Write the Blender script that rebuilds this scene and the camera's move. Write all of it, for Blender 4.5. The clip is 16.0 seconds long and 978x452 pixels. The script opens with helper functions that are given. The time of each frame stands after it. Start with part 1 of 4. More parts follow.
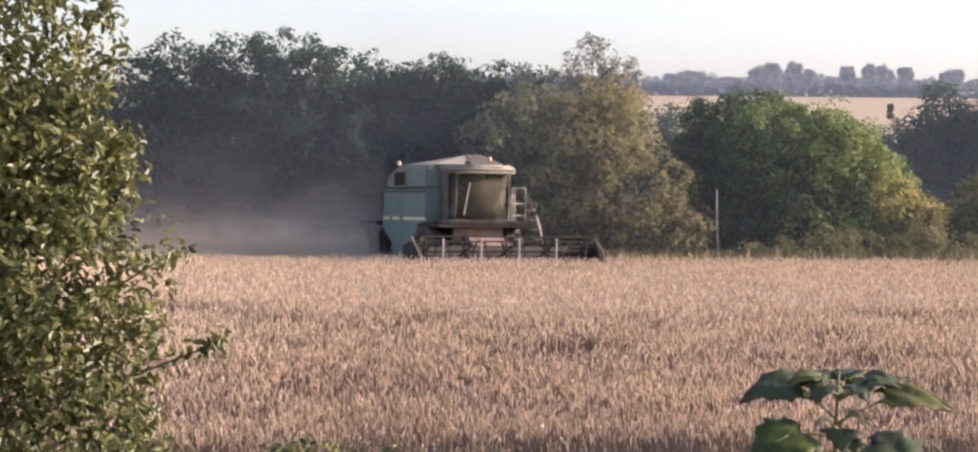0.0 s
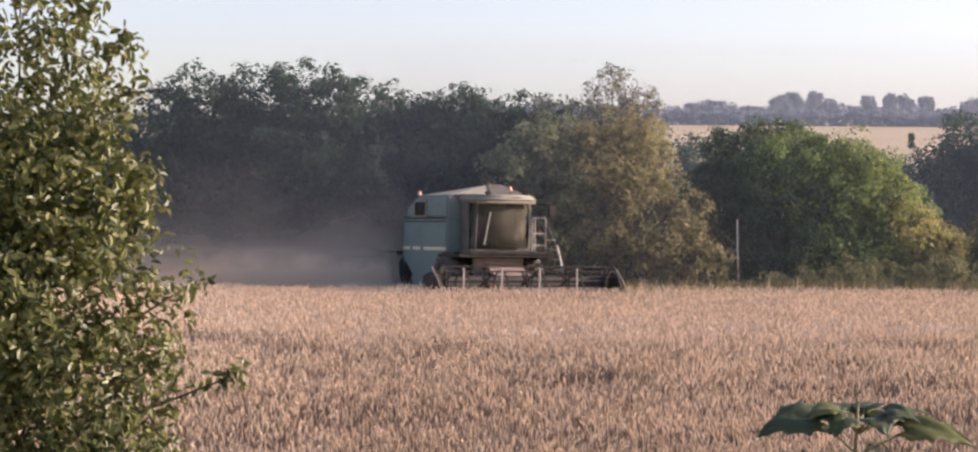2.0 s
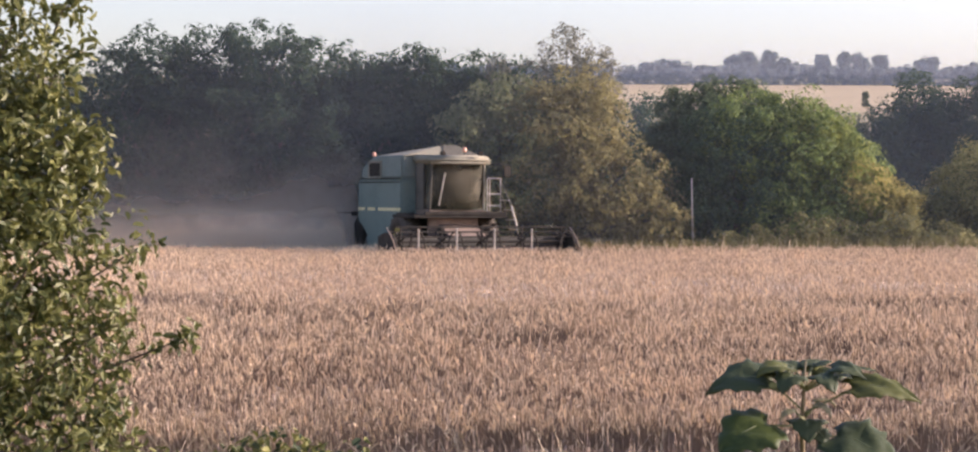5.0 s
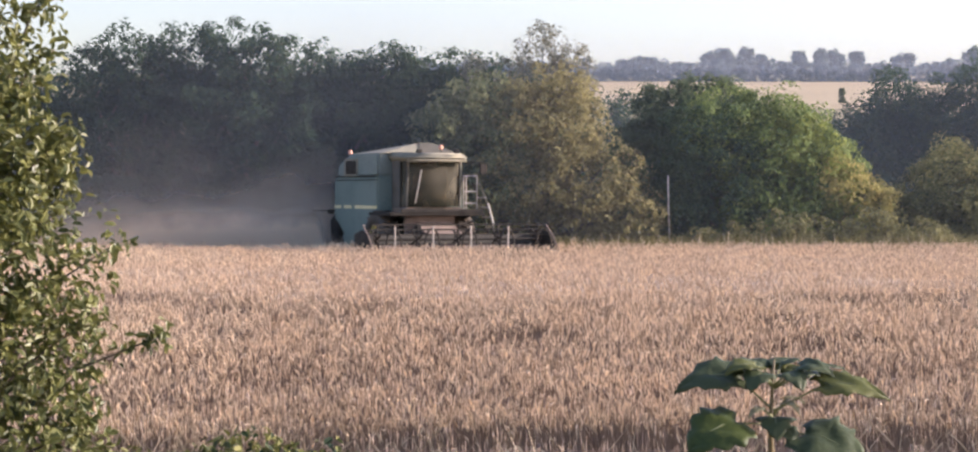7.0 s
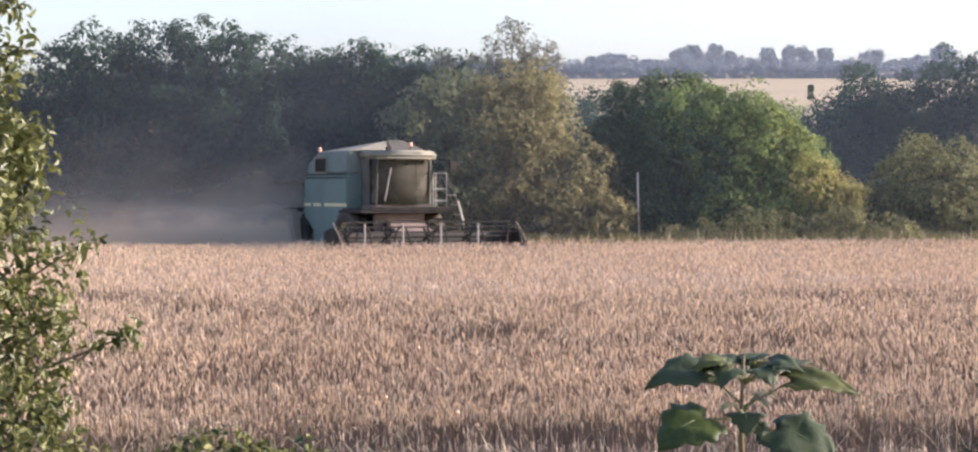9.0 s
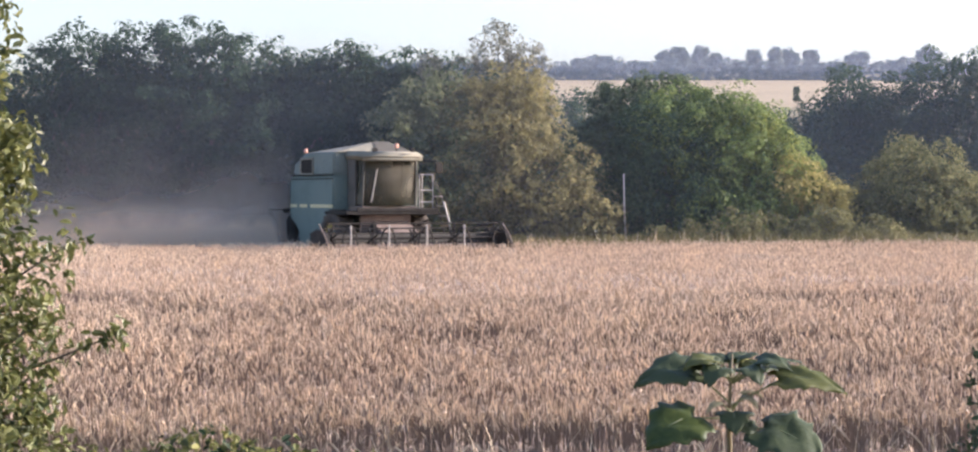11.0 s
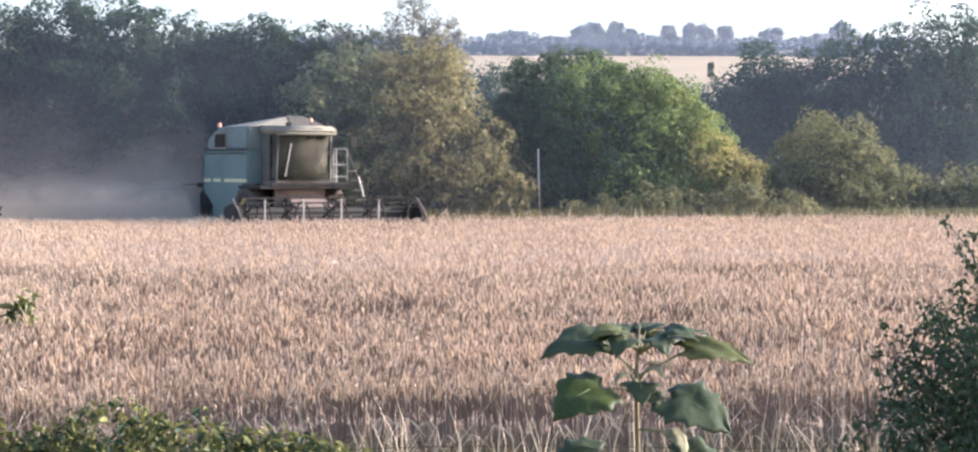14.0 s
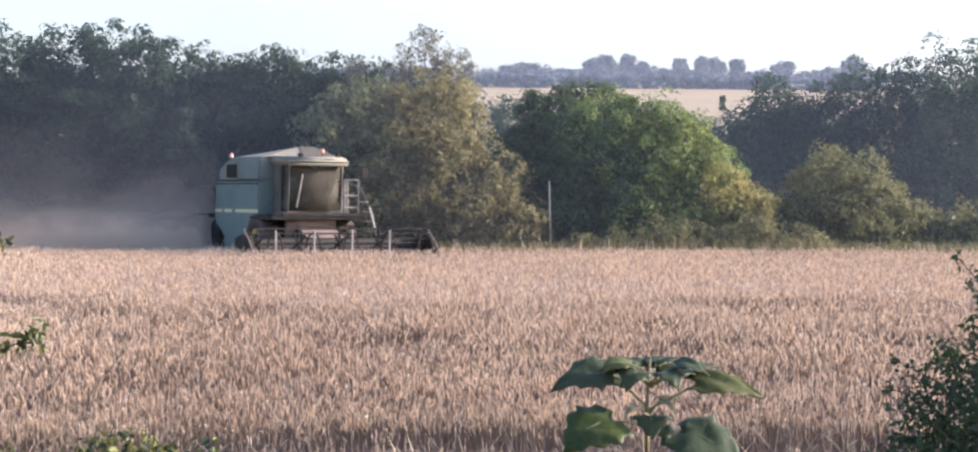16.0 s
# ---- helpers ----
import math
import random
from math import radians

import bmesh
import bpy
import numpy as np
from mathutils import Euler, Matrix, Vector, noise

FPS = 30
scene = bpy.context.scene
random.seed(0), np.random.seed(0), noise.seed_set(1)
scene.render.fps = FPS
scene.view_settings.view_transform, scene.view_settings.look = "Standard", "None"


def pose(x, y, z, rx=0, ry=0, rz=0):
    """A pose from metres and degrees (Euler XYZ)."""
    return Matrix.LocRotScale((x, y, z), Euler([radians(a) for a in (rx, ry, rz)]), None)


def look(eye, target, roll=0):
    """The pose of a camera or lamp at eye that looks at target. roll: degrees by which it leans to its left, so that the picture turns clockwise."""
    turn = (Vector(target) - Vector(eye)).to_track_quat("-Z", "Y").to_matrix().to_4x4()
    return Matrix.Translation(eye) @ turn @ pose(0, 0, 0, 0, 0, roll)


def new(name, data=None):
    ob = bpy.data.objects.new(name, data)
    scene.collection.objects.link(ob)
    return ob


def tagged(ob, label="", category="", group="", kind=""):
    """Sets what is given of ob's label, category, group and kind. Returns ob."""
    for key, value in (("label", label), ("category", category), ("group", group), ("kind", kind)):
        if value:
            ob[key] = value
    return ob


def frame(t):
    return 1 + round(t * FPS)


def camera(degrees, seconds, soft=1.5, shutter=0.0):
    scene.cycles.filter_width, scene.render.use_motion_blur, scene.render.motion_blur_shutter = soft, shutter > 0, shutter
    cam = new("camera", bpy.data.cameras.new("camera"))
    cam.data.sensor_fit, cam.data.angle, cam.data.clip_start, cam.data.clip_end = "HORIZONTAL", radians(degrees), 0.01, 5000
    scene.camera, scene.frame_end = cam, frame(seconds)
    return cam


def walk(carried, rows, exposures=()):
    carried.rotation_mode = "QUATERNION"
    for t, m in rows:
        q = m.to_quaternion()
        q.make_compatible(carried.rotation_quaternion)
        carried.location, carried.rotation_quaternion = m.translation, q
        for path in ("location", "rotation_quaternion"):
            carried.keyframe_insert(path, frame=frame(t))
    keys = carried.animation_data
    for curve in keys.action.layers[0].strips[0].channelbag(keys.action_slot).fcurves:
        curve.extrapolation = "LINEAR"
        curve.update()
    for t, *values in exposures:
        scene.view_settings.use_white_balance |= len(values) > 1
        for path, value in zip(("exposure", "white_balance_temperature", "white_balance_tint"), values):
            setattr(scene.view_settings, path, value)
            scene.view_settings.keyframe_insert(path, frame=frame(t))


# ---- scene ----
cam = camera(23.93, 16.0, soft=2.25)
PATH = [
    (0.0, pose(-0.073, -0.000, 2.256, 89.509, -0.602, 1.783)),
    (0.5, pose(-0.065, -0.000, 2.269, 89.944, -0.446, 1.686)),
    (1.0, pose(-0.062, -0.000, 2.270, 89.919, -0.433, 2.002)),
    (1.5, pose(-0.061, 0.000, 2.271, 89.980, -0.786, 2.033)),
    (2.0, pose(-0.063, -0.000, 2.269, 90.236, -0.590, 2.296)),
    (2.5, pose(-0.058, 0.000, 2.276, 90.154, -0.444, 1.714)),
    (3.0, pose(-0.060, 0.000, 2.270, 90.054, -0.393, 1.597)),
    (3.5, pose(-0.057, -0.000, 2.266, 89.656, -0.371, 1.479)),
    (6.0, pose(-0.017, -0.000, 2.269, 89.236, -0.160, 1.069)),
    (6.5, pose(-0.009, -0.000, 2.269, 89.265, -0.087, 0.970)),
    (7.0, pose(-0.001, 0.000, 2.274, 89.197, -0.099, 0.637)),
    (7.5, pose(0.000, 0.000, 2.272, 89.130, -0.050, 0.192)),
    (8.0, pose(0.000, 0.000, 2.270, 89.009, 0.000, 0.000)),
    (8.5, pose(-0.000, 0.000, 2.271, 89.336, 0.011, -0.144)),
    (9.0, pose(-0.002, 0.000, 2.272, 89.132, 0.059, -0.115)),
    (11.5, pose(-0.011, -0.000, 2.253, 89.178, -0.003, -0.796)),
    (12.0, pose(-0.006, -0.000, 2.243, 88.780, 0.022, -1.640)),
    (12.5, pose(0.012, -0.001, 2.238, 88.406, 0.239, -2.036)),
    (13.0, pose(0.014, -0.001, 2.240, 88.513, 0.052, -2.127)),
    (13.5, pose(0.016, -0.000, 2.247, 88.536, 0.160, -1.924)),
    (14.0, pose(0.017, -0.000, 2.246, 88.556, -0.038, -2.564)),
    (14.5, pose(0.013, -0.000, 2.246, 88.527, -0.037, -2.279)),
    (15.0, pose(0.013, -0.000, 2.244, 88.677, -0.160, -2.211)),
    (15.5, pose(0.017, -0.000, 2.245, 89.001, -0.303, -2.166)),
    (16.0, pose(0.016, -0.000, 2.248, 89.345, -0.388, -2.287)),
]
walk(cam, PATH, exposures=[(0.0, 1.23, 6150, 25), (2.0, 1.06, 6200, 27), (4.0, 1.08, 6170, 27), (8.0, 1.31, 5820, 21), (11.5, 1.43, 5580, 20), (13.5, 1.70, 5450, 18), (15.0, 1.58, 5450, 18), (16.0, 1.44, 5520, 21)])

# ---- light: low sun from the right, pale hazy sky ----
SUN_EL, SUN_AZ = radians(21), radians(10)      # azimuth from +x towards +y
sun_way = Vector((math.cos(SUN_EL) * math.cos(SUN_AZ), math.cos(SUN_EL) * math.sin(SUN_AZ), math.sin(SUN_EL)))
world = bpy.data.worlds.new("world")
scene.world = world
world.use_nodes = True
wn = world.node_tree
sky = wn.nodes.new("ShaderNodeTexSky")
sky.sky_type, sky.sun_disc = "NISHITA", False
sky.sun_elevation, sky.sun_rotation = SUN_EL, math.pi / 2 - SUN_AZ
sky.air_density, sky.dust_density, sky.ozone_density = 1.0, 2.1, 1.0
# hazy evening air takes some green out of the sky
air = wn.nodes.new("ShaderNodeMix")
air.data_type, air.blend_type = "RGBA", "MULTIPLY"
air.inputs[0].default_value = 1.0
air.inputs[7].default_value = (1.025, 0.975, 0.965, 1)
wn.links.new(sky.outputs[0], air.inputs[6])
wn.links.new(air.outputs[2], wn.nodes["Background"].inputs[0])
wn.nodes["Background"].inputs[1].default_value = 0.132
sun = new("sun", bpy.data.lights.new("sun", "SUN"))
sun.data.energy, sun.data.angle, sun.data.color = 4.4, radians(0.6), (1.0, 0.87, 0.71)
sun.matrix_world = look(tuple(sun_way * 60), (0, 0, 0))


# ---- materials ----
def material(name, a, b, scale=8.0, rough=0.7, bump=0.3, metal=0.0, island=False, through_light=0.0, fine=60.0, spec=0.3, stretch=(1, 1, 1), island_spread=0.42, ramp_at=(0.24, 0.52)):
    m = bpy.data.materials.new(name)
    m.use_nodes = True
    nt = m.node_tree
    n, l = nt.nodes, nt.links
    p = n["Principled BSDF"]
    p.inputs["Roughness"].default_value = rough
    p.inputs["Metallic"].default_value = metal
    p.inputs["Specular IOR Level"].default_value = spec
    co = n.new("ShaderNodeTexCoord")
    mp = n.new("ShaderNodeMapping")
    mp.inputs["Scale"].default_value = stretch
    l.new(co.outputs["Object"], mp.inputs[0])
    tex = n.new("ShaderNodeTexNoise")
    tex.inputs["Scale"].default_value, tex.inputs["Detail"].default_value = scale, 6
    l.new(mp.outputs[0], tex.inputs["Vector"])
    tex2 = n.new("ShaderNodeTexNoise")
    tex2.inputs["Scale"].default_value, tex2.inputs["Detail"].default_value = fine, 3
    l.new(mp.outputs[0], tex2.inputs["Vector"])
    add = n.new("ShaderNodeMath")
    add.operation = "MULTIPLY_ADD"
    add.inputs[1].default_value = 0.35
    l.new(tex2.outputs[0], add.inputs[0])
    sub = n.new("ShaderNodeMath")
    sub.operation = "MULTIPLY"
    sub.inputs[1].default_value = 0.65
    l.new(tex.outputs[0], sub.inputs[0])
    l.new(sub.outputs[0], add.inputs[2])
    ramp = n.new("ShaderNodeValToRGB")
    ramp.color_ramp.elements[0].position, ramp.color_ramp.elements[1].position = ramp_at
    ramp.color_ramp.elements[0].color, ramp.color_ramp.elements[1].color = (*a, 1), (*b, 1)
    if island:
        geo = n.new("ShaderNodeNewGeometry")
        mix = n.new("ShaderNodeMath")
        mix.operation = "MULTIPLY_ADD"
        mix.inputs[1].default_value = island_spread
        l.new(geo.outputs["Random Per Island"], mix.inputs[0])
        half = n.new("ShaderNodeMath")
        half.operation = "MULTIPLY"
        half.inputs[1].default_value = 1.0 - island_spread
        l.new(add.outputs[0], half.inputs[0])
        l.new(half.outputs[0], mix.inputs[2])
        l.new(mix.outputs[0], ramp.inputs[0])
    else:
        l.new(add.outputs[0], ramp.inputs[0])
    l.new(ramp.outputs[0], p.inputs["Base Color"])
    if bump and not island:
        bp = n.new("ShaderNodeBump")
        bp.inputs["Strength"].default_value = bump
        bp.inputs["Distance"].default_value = 0.02
        l.new(add.outputs[0], bp.inputs["Height"])
        l.new(bp.outputs[0], p.inputs["Normal"])
    if through_light:
        tr = n.new("ShaderNodeBsdfTranslucent")
        l.new(ramp.outputs[0], tr.inputs[0])
        mx = n.new("ShaderNodeMixShader")
        mx.inputs[0].default_value = through_light
        l.new(p.outputs[0], mx.inputs[1])
        l.new(tr.outputs[0], mx.inputs[2])
        l.new(mx.outputs[0], n["Material Output"].inputs[0])
    return m


M_BARLEY = material("barley_ears", (0.46, 0.34, 0.225), (1.0, 0.84, 0.61), 0.6, 0.75, island=True, island_spread=0.80, ramp_at=(0.16, 0.78), through_light=0.22)
# stalks and straw sheet coloured dark to stand for shade between the ears
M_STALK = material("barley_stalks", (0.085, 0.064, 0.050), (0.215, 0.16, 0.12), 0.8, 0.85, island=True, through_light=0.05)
M_SHADE_STRAW = material("shade_dark_straw", (0.18, 0.132, 0.10), (0.30, 0.225, 0.165), 2.5, 0.9, bump=1.0, fine=40, stretch=(0.4, 1, 1))
M_GRASS = material("verge_grass", (0.075, 0.085, 0.032), (0.27, 0.23, 0.115), 0.9, 0.7, island=True, through_light=0.3)
M_ROUGH = material("rough_grass", (0.09, 0.095, 0.045), (0.24, 0.21, 0.10), 0.5, 0.8, island=True, through_light=0.25, spec=0.06)
M_DARKLEAF = material("dark_foliage", (0.030, 0.050, 0.034), (0.062, 0.094, 0.052), 0.35, 0.75, island=True, through_light=0.48, spec=0.06)
M_BROWNLEAF = material("brownish_foliage", (0.104, 0.102, 0.054), (0.30, 0.265, 0.118), 0.5, 0.75, island=True, through_light=0.48, spec=0.06)
M_GREENLEAF = material("green_foliage", (0.042, 0.070, 0.033), (0.215, 0.265, 0.078), 0.5, 0.5, island=True, through_light=0.28, spec=0.06)
# bright yellow leaves: sunlight at the hedge end is put into the colour
M_YELLOWLEAF = material("sunlit_yellow_foliage", (0.19, 0.185, 0.06), (0.50, 0.43, 0.15), 0.8, 0.6, island=True, through_light=0.48, spec=0.06)
M_BUSHLEAF = material("shrub_leaf", (0.040, 0.058, 0.020), (0.16, 0.165, 0.048), 1.6, 0.45, island=True, through_light=0.28, spec=0.4)
# dark leaf colour stands in for shade on the field-edge shrub
M_SHADELEAF = material("shade_dark_leaf", (0.030, 0.050, 0.026), (0.072, 0.105, 0.044), 1.5, 0.45, island=True, through_light=0.3)
# bluer, lighter leaves: the haze of distance is put into this colour
M_FARLEAF = material("haze_tinted_foliage", (0.085, 0.11, 0.11), (0.14, 0.165, 0.15), 0.2, 0.9, island=True, through_light=0.2, spec=0.06)
M_FIELD = material("far_stubble", (0.24, 0.185, 0.108), (0.35, 0.275, 0.16), 0.02, 0.9, bump=0.2, fine=0.3)
M_OLIVELEAF = material("olive_foliage", (0.075, 0.085, 0.045), (0.23, 0.222, 0.095), 0.5, 0.75, island=True, through_light=0.34, spec=0.06)
M_EARTH = material("meadow_ground", (0.10, 0.10, 0.045), (0.24, 0.20, 0.10), 0.15, 0.95, bump=0.6, fine=8)
M_BARK = material("bark", (0.055, 0.043, 0.032), (0.14, 0.115, 0.085), 5, 0.9, bump=1.0, stretch=(1, 1, 0.2))
M_POLE = material("pale_wood", (0.42, 0.37, 0.29), (0.60, 0.54, 0.44), 6, 0.85, stretch=(1, 1, 0.2))


# ---- mesh helpers ----
def mesh_np(name, verts, faces, mat, smooth=False):
    """One mesh from arrays; faces all have the same number of corners."""
    me = bpy.data.meshes.new(name)
    k = faces.shape[1]
    me.vertices.add(len(verts))
    me.vertices.foreach_set("co", np.ascontiguousarray(verts, dtype=np.float32).ravel())
    me.loops.add(faces.size)
    me.loops.foreach_set("vertex_index", np.ascontiguousarray(faces, dtype=np.int32).ravel())
    me.polygons.add(len(faces))
    me.polygons.foreach_set("loop_start", np.arange(0, faces.size, k, dtype=np.int32))
    me.polygons.foreach_set("use_smooth", np.full(len(faces), smooth, dtype=bool))
    me.materials.append(mat)
    me.update(calc_edges=True)
    return me


def part(name, bm, mat, parent, label="", smooth=False):
    me = bpy.data.meshes.new(name)
    bm.normal_update()
    bm.to_mesh(me)
    bm.free()
    for f in me.polygons:
        f.use_smooth = smooth
    me.materials.append(mat)
    ob = new(name, me)
    ob.parent = parent
    if label:
        ob["label"] = label
    return ob


def part_np(name, data, mat, parent, label="", smooth=False):
    ob = new(name, mesh_np(name, data[0], data[1], mat, smooth))
    ob.parent = parent
    if label:
        ob["label"] = label
    return ob


def unit(v):
    return v / np.maximum(np.linalg.norm(v, axis=-1, keepdims=True), 1e-9)


def leaves(rng, centres, facing, length, width=0.5, droop=0.3):
    """Folded four-cornered leaves at the centres, each roughly facing its own way."""
    n = len(centres)
    size = length * rng.uniform(0.6, 1.3, (n, 1))
    nrm = unit(facing + rng.normal(0, 0.42, (n, 3)))
    axis = unit(np.cross(nrm, rng.normal(0, 1, (n, 3))))
    axis[:, 2] -= droop
    axis = unit(axis)
    side = unit(np.cross(axis, nrm))
    up = np.cross(side, axis)
    base, tip = centres - axis * size * 0.5, centres + axis * size * 0.5 - up * size * 0.10
    l = centres - axis * size * 0.06 + side * size * width * 0.5 + up * size * 0.12
    r = centres - axis * size * 0.06 - side * size * width * 0.5 + up * size * 0.12
    v = np.stack([base, l, tip, r], axis=1).reshape(-1, 3)
    i = np.arange(n)[:, None] * 4
    f = np.concatenate([i + np.array([[0, 1, 2]]), i + np.array([[0, 2, 3]])])
    return v, f


def broad_leaves(rng, centres, facing, length, width=0.5, droop=0.3):
    """Six-cornered oval leaves, folded along the midrib, for what stands near."""
    n = len(centres)
    size = length * rng.uniform(0.6, 1.25, (n, 1))
    nrm = unit(facing + rng.normal(0, 0.55, (n, 3)))
    axis = unit(np.cross(nrm, rng.normal(0, 1, (n, 3))))
    axis[:, 2] -= droop
    axis = unit(axis)
    side = unit(np.cross(axis, nrm))
    up = np.cross(side, axis)
    rows = []
    for t, h, lift in ((-0.5, 0, 0.0), (-0.22, 0.42, 0.10), (0.18, 0.42, 0.10), (0.5, 0, -0.10), (0.18, -0.42, 0.10), (-0.22, -0.42, 0.10)):
        rows.append(centres + axis * size * t + side * size * width * h * 1.15 + up * size * lift)
    v = np.stack(rows, axis=1).reshape(-1, 3)
    i = np.arange(n)[:, None] * 6
    f = np.concatenate([i + np.array([a]) for a in [(0, 1, 2), (0, 2, 3), (0, 3, 4), (0, 4, 5)]])
    return v, f


def crown(rng, lobes, count, length, clump=0.42, inner=0.38, per=40, width=0.62, near=False):
    """Leaves in sprays on and inside a set of lobes (x, y, z, rx, ry, rz)."""
    lobes = np.array(lobes, dtype=float)
    area = lobes[:, 3] * lobes[:, 5] + lobes[:, 4] * lobes[:, 5]
    n = max(1, count // per)
    pick = rng.choice(len(lobes), n, p=area / area.sum())
    way = unit(rng.normal(0, 1, (n, 3)))
    deep = np.where(rng.random(n) < inner, rng.uniform(0.45, 0.92, n), rng.uniform(0.90, 1.10, n))[:, None]
    lump = (1 + 0.13 * np.sin(way[:, :1] * 7 + pick[:, None]) * np.sin(way[:, 2:] * 6 + 2.0 * pick[:, None]))
    c = lobes[pick, :3] + way * lobes[pick, 3:] * deep * lump
    keep = c[:, 2] > 0.05
    c, way = c[keep], way[keep]
    k = np.repeat(np.arange(len(c)), per)
    puff = unit(rng.normal(0, 1, (len(k), 3)) + way[k] * 0.5)
    size = clump * rng.uniform(0.6, 1.25, (len(c), 1))
    pts = c[k] + puff * size[k] * rng.uniform(0.55, 1.1, (len(k), 1)) * np.array([1, 1, 0.8])
    pts[:, 2] = np.maximum(pts[:, 2], 0.04)
    return (broad_leaves if near else leaves)(rng, pts, (puff * 1.0 + way[k] * 0.5 + np.array([0, 0, 0.45])) * 1.3, length, width)


def tube(bm, pts, radii, sides=7):
    """A tapered limb through the points."""
    rings = []
    for i, (p, r) in enumerate(zip(pts, radii)):
        p = Vector(p)
        d = Vector(pts[min(i + 1, len(pts) - 1)]) - Vector(pts[max(i - 1, 0)])
        d.normalize()
        a = d.cross(Vector((0.31, 0.95, 0.1))).normalized()
        b = d.cross(a)
        rings.append([bm.verts.new(p + a * math.cos(t) * r + b * math.sin(t) * r) for t in [2 * math.pi * k / sides for k in range(sides)]])
    for u, v in zip(rings, rings[1:]):
        for k in range(sides):
            bm.faces.new((u[k], u[(k + 1) % sides], v[(k + 1) % sides], v[k]))
    bm.faces.new(rings[0][::-1])
    bm.faces.new(rings[-1])


def skeleton(rng, lobes, x, y, radius):
    """Trunk from the ground and a limb into every lobe."""
    bm = bmesh.new()
    zs = [lo[2] for lo in lobes]
    fork = max(0.4, min(zs) * 0.55)
    top = (x + rng.uniform(-0.2, 0.2), y, max(zs))
    tube(bm, [(x, y, -0.1), (x + 0.05, y, fork), ((x + top[0]) / 2, y, (fork + top[2]) / 2), top], [radius * 1.25, radius, radius * 0.6, radius * 0.2])
    for lo in lobes:
        mid = ((x + lo[0]) / 2, (y + lo[1]) / 2, fork + (lo[2] - fork) * 0.65)
        tube(bm, [(x, y, fork * 0.9), mid, (lo[0], lo[1], lo[2]), (lo[0] + lo[3] * 0.4, lo[1], lo[2] + lo[5] * 0.6)], [radius * 0.6, radius * 0.4, radius * 0.2, radius * 0.08], 6)
    return bm


def tree(name, label, seed, x, y, lobes, count, length, mat, radius=0.16, group="", category="tree", **more):
    """lobes are given relative to the foot."""
    rng = np.random.default_rng(seed)
    ob = tagged(new(name), label, category, group)
    ob.location = (x, y, ground(x, y))
    part("trunk", skeleton(rng, lobes, 0, 0, radius), M_BARK, ob, "", True)
    part_np("crown", crown(rng, lobes, count, length, **more), mat, ob)
    return ob


# ---- ground: bank by the path, level field, hill behind ----
def ground(x, y):
    if y < 14.5:
        return 0.62 - 0.62 * max(0.0, min(1.0, (y - 8.0) / 6.5))
    if y < 200:
        return 0.0
    if y < 600:
        return 25.0 * (y - 200) / 400
    if y < 900:
        return 25.0 + 23.5 * (y - 600) / 300
    return 48.5 + (y - 900) * 0.002


ys = sorted(set([-60, -20, 0, 6] + [7 + 0.5 * i for i in range(21)] + [18 + 4 * i for i in range(16)] + [90 + 15 * i for i in range(8)] + [200 + 25 * i for i in range(29)] + [960, 1100, 1500, 2200, 3000]))
xs = [-2500, -1000, -500, -250] + [-120 + 10 * i for i in range(25)] + [250, 500, 1000, 2500]
gv = np.array([(x, y, ground(x, y) + (0.35 * math.sin(x * 0.05) * math.sin(y * 0.013) if y > 220 else 0)) for y in ys for x in xs])
w = len(xs)
gf = np.array([(j * w + i, j * w + i + 1, (j + 1) * w + i + 1, (j + 1) * w + i) for j in range(len(ys) - 1) for i in range(w - 1)])
tagged(new("ground", mesh_np("ground", gv, gf, M_EARTH, True)), "grassy farmland ground rising to a low hill", "ground", kind="structure")


def strip(name, label, x0, x1, y0, y1, lift, mat, category, nx=24, ny=12):
    v = np.array([(x0 + (x1 - x0) * i / nx, y0 + (y1 - y0) * j / ny, ground(0, y0 + (y1 - y0) * j / ny) + (lift if j else -1.0)) for j in range(ny + 1) for i in range(nx + 1)])
    f = np.array([(j * (nx + 1) + i, j * (nx + 1) + i + 1, (j + 1) * (nx + 1) + i + 1, (j + 1) * (nx + 1) + i) for j in range(ny) for i in range(nx)])
    return tagged(new(name, mesh_np(name, v, f, mat, True)), label, category, kind="structure")


strip("far_field", "pale stubble field on the distant hillside", 18, 140, 577, 796, 0.6, M_FIELD, "field")

# ---- the barley field ----
NEAR, FAR = 16.2, 74.5
crop_rng = np.random.default_rng(5)


HOLLOW_X, HOLLOW_Y, CELL = 24.0, 15.0, 0.1


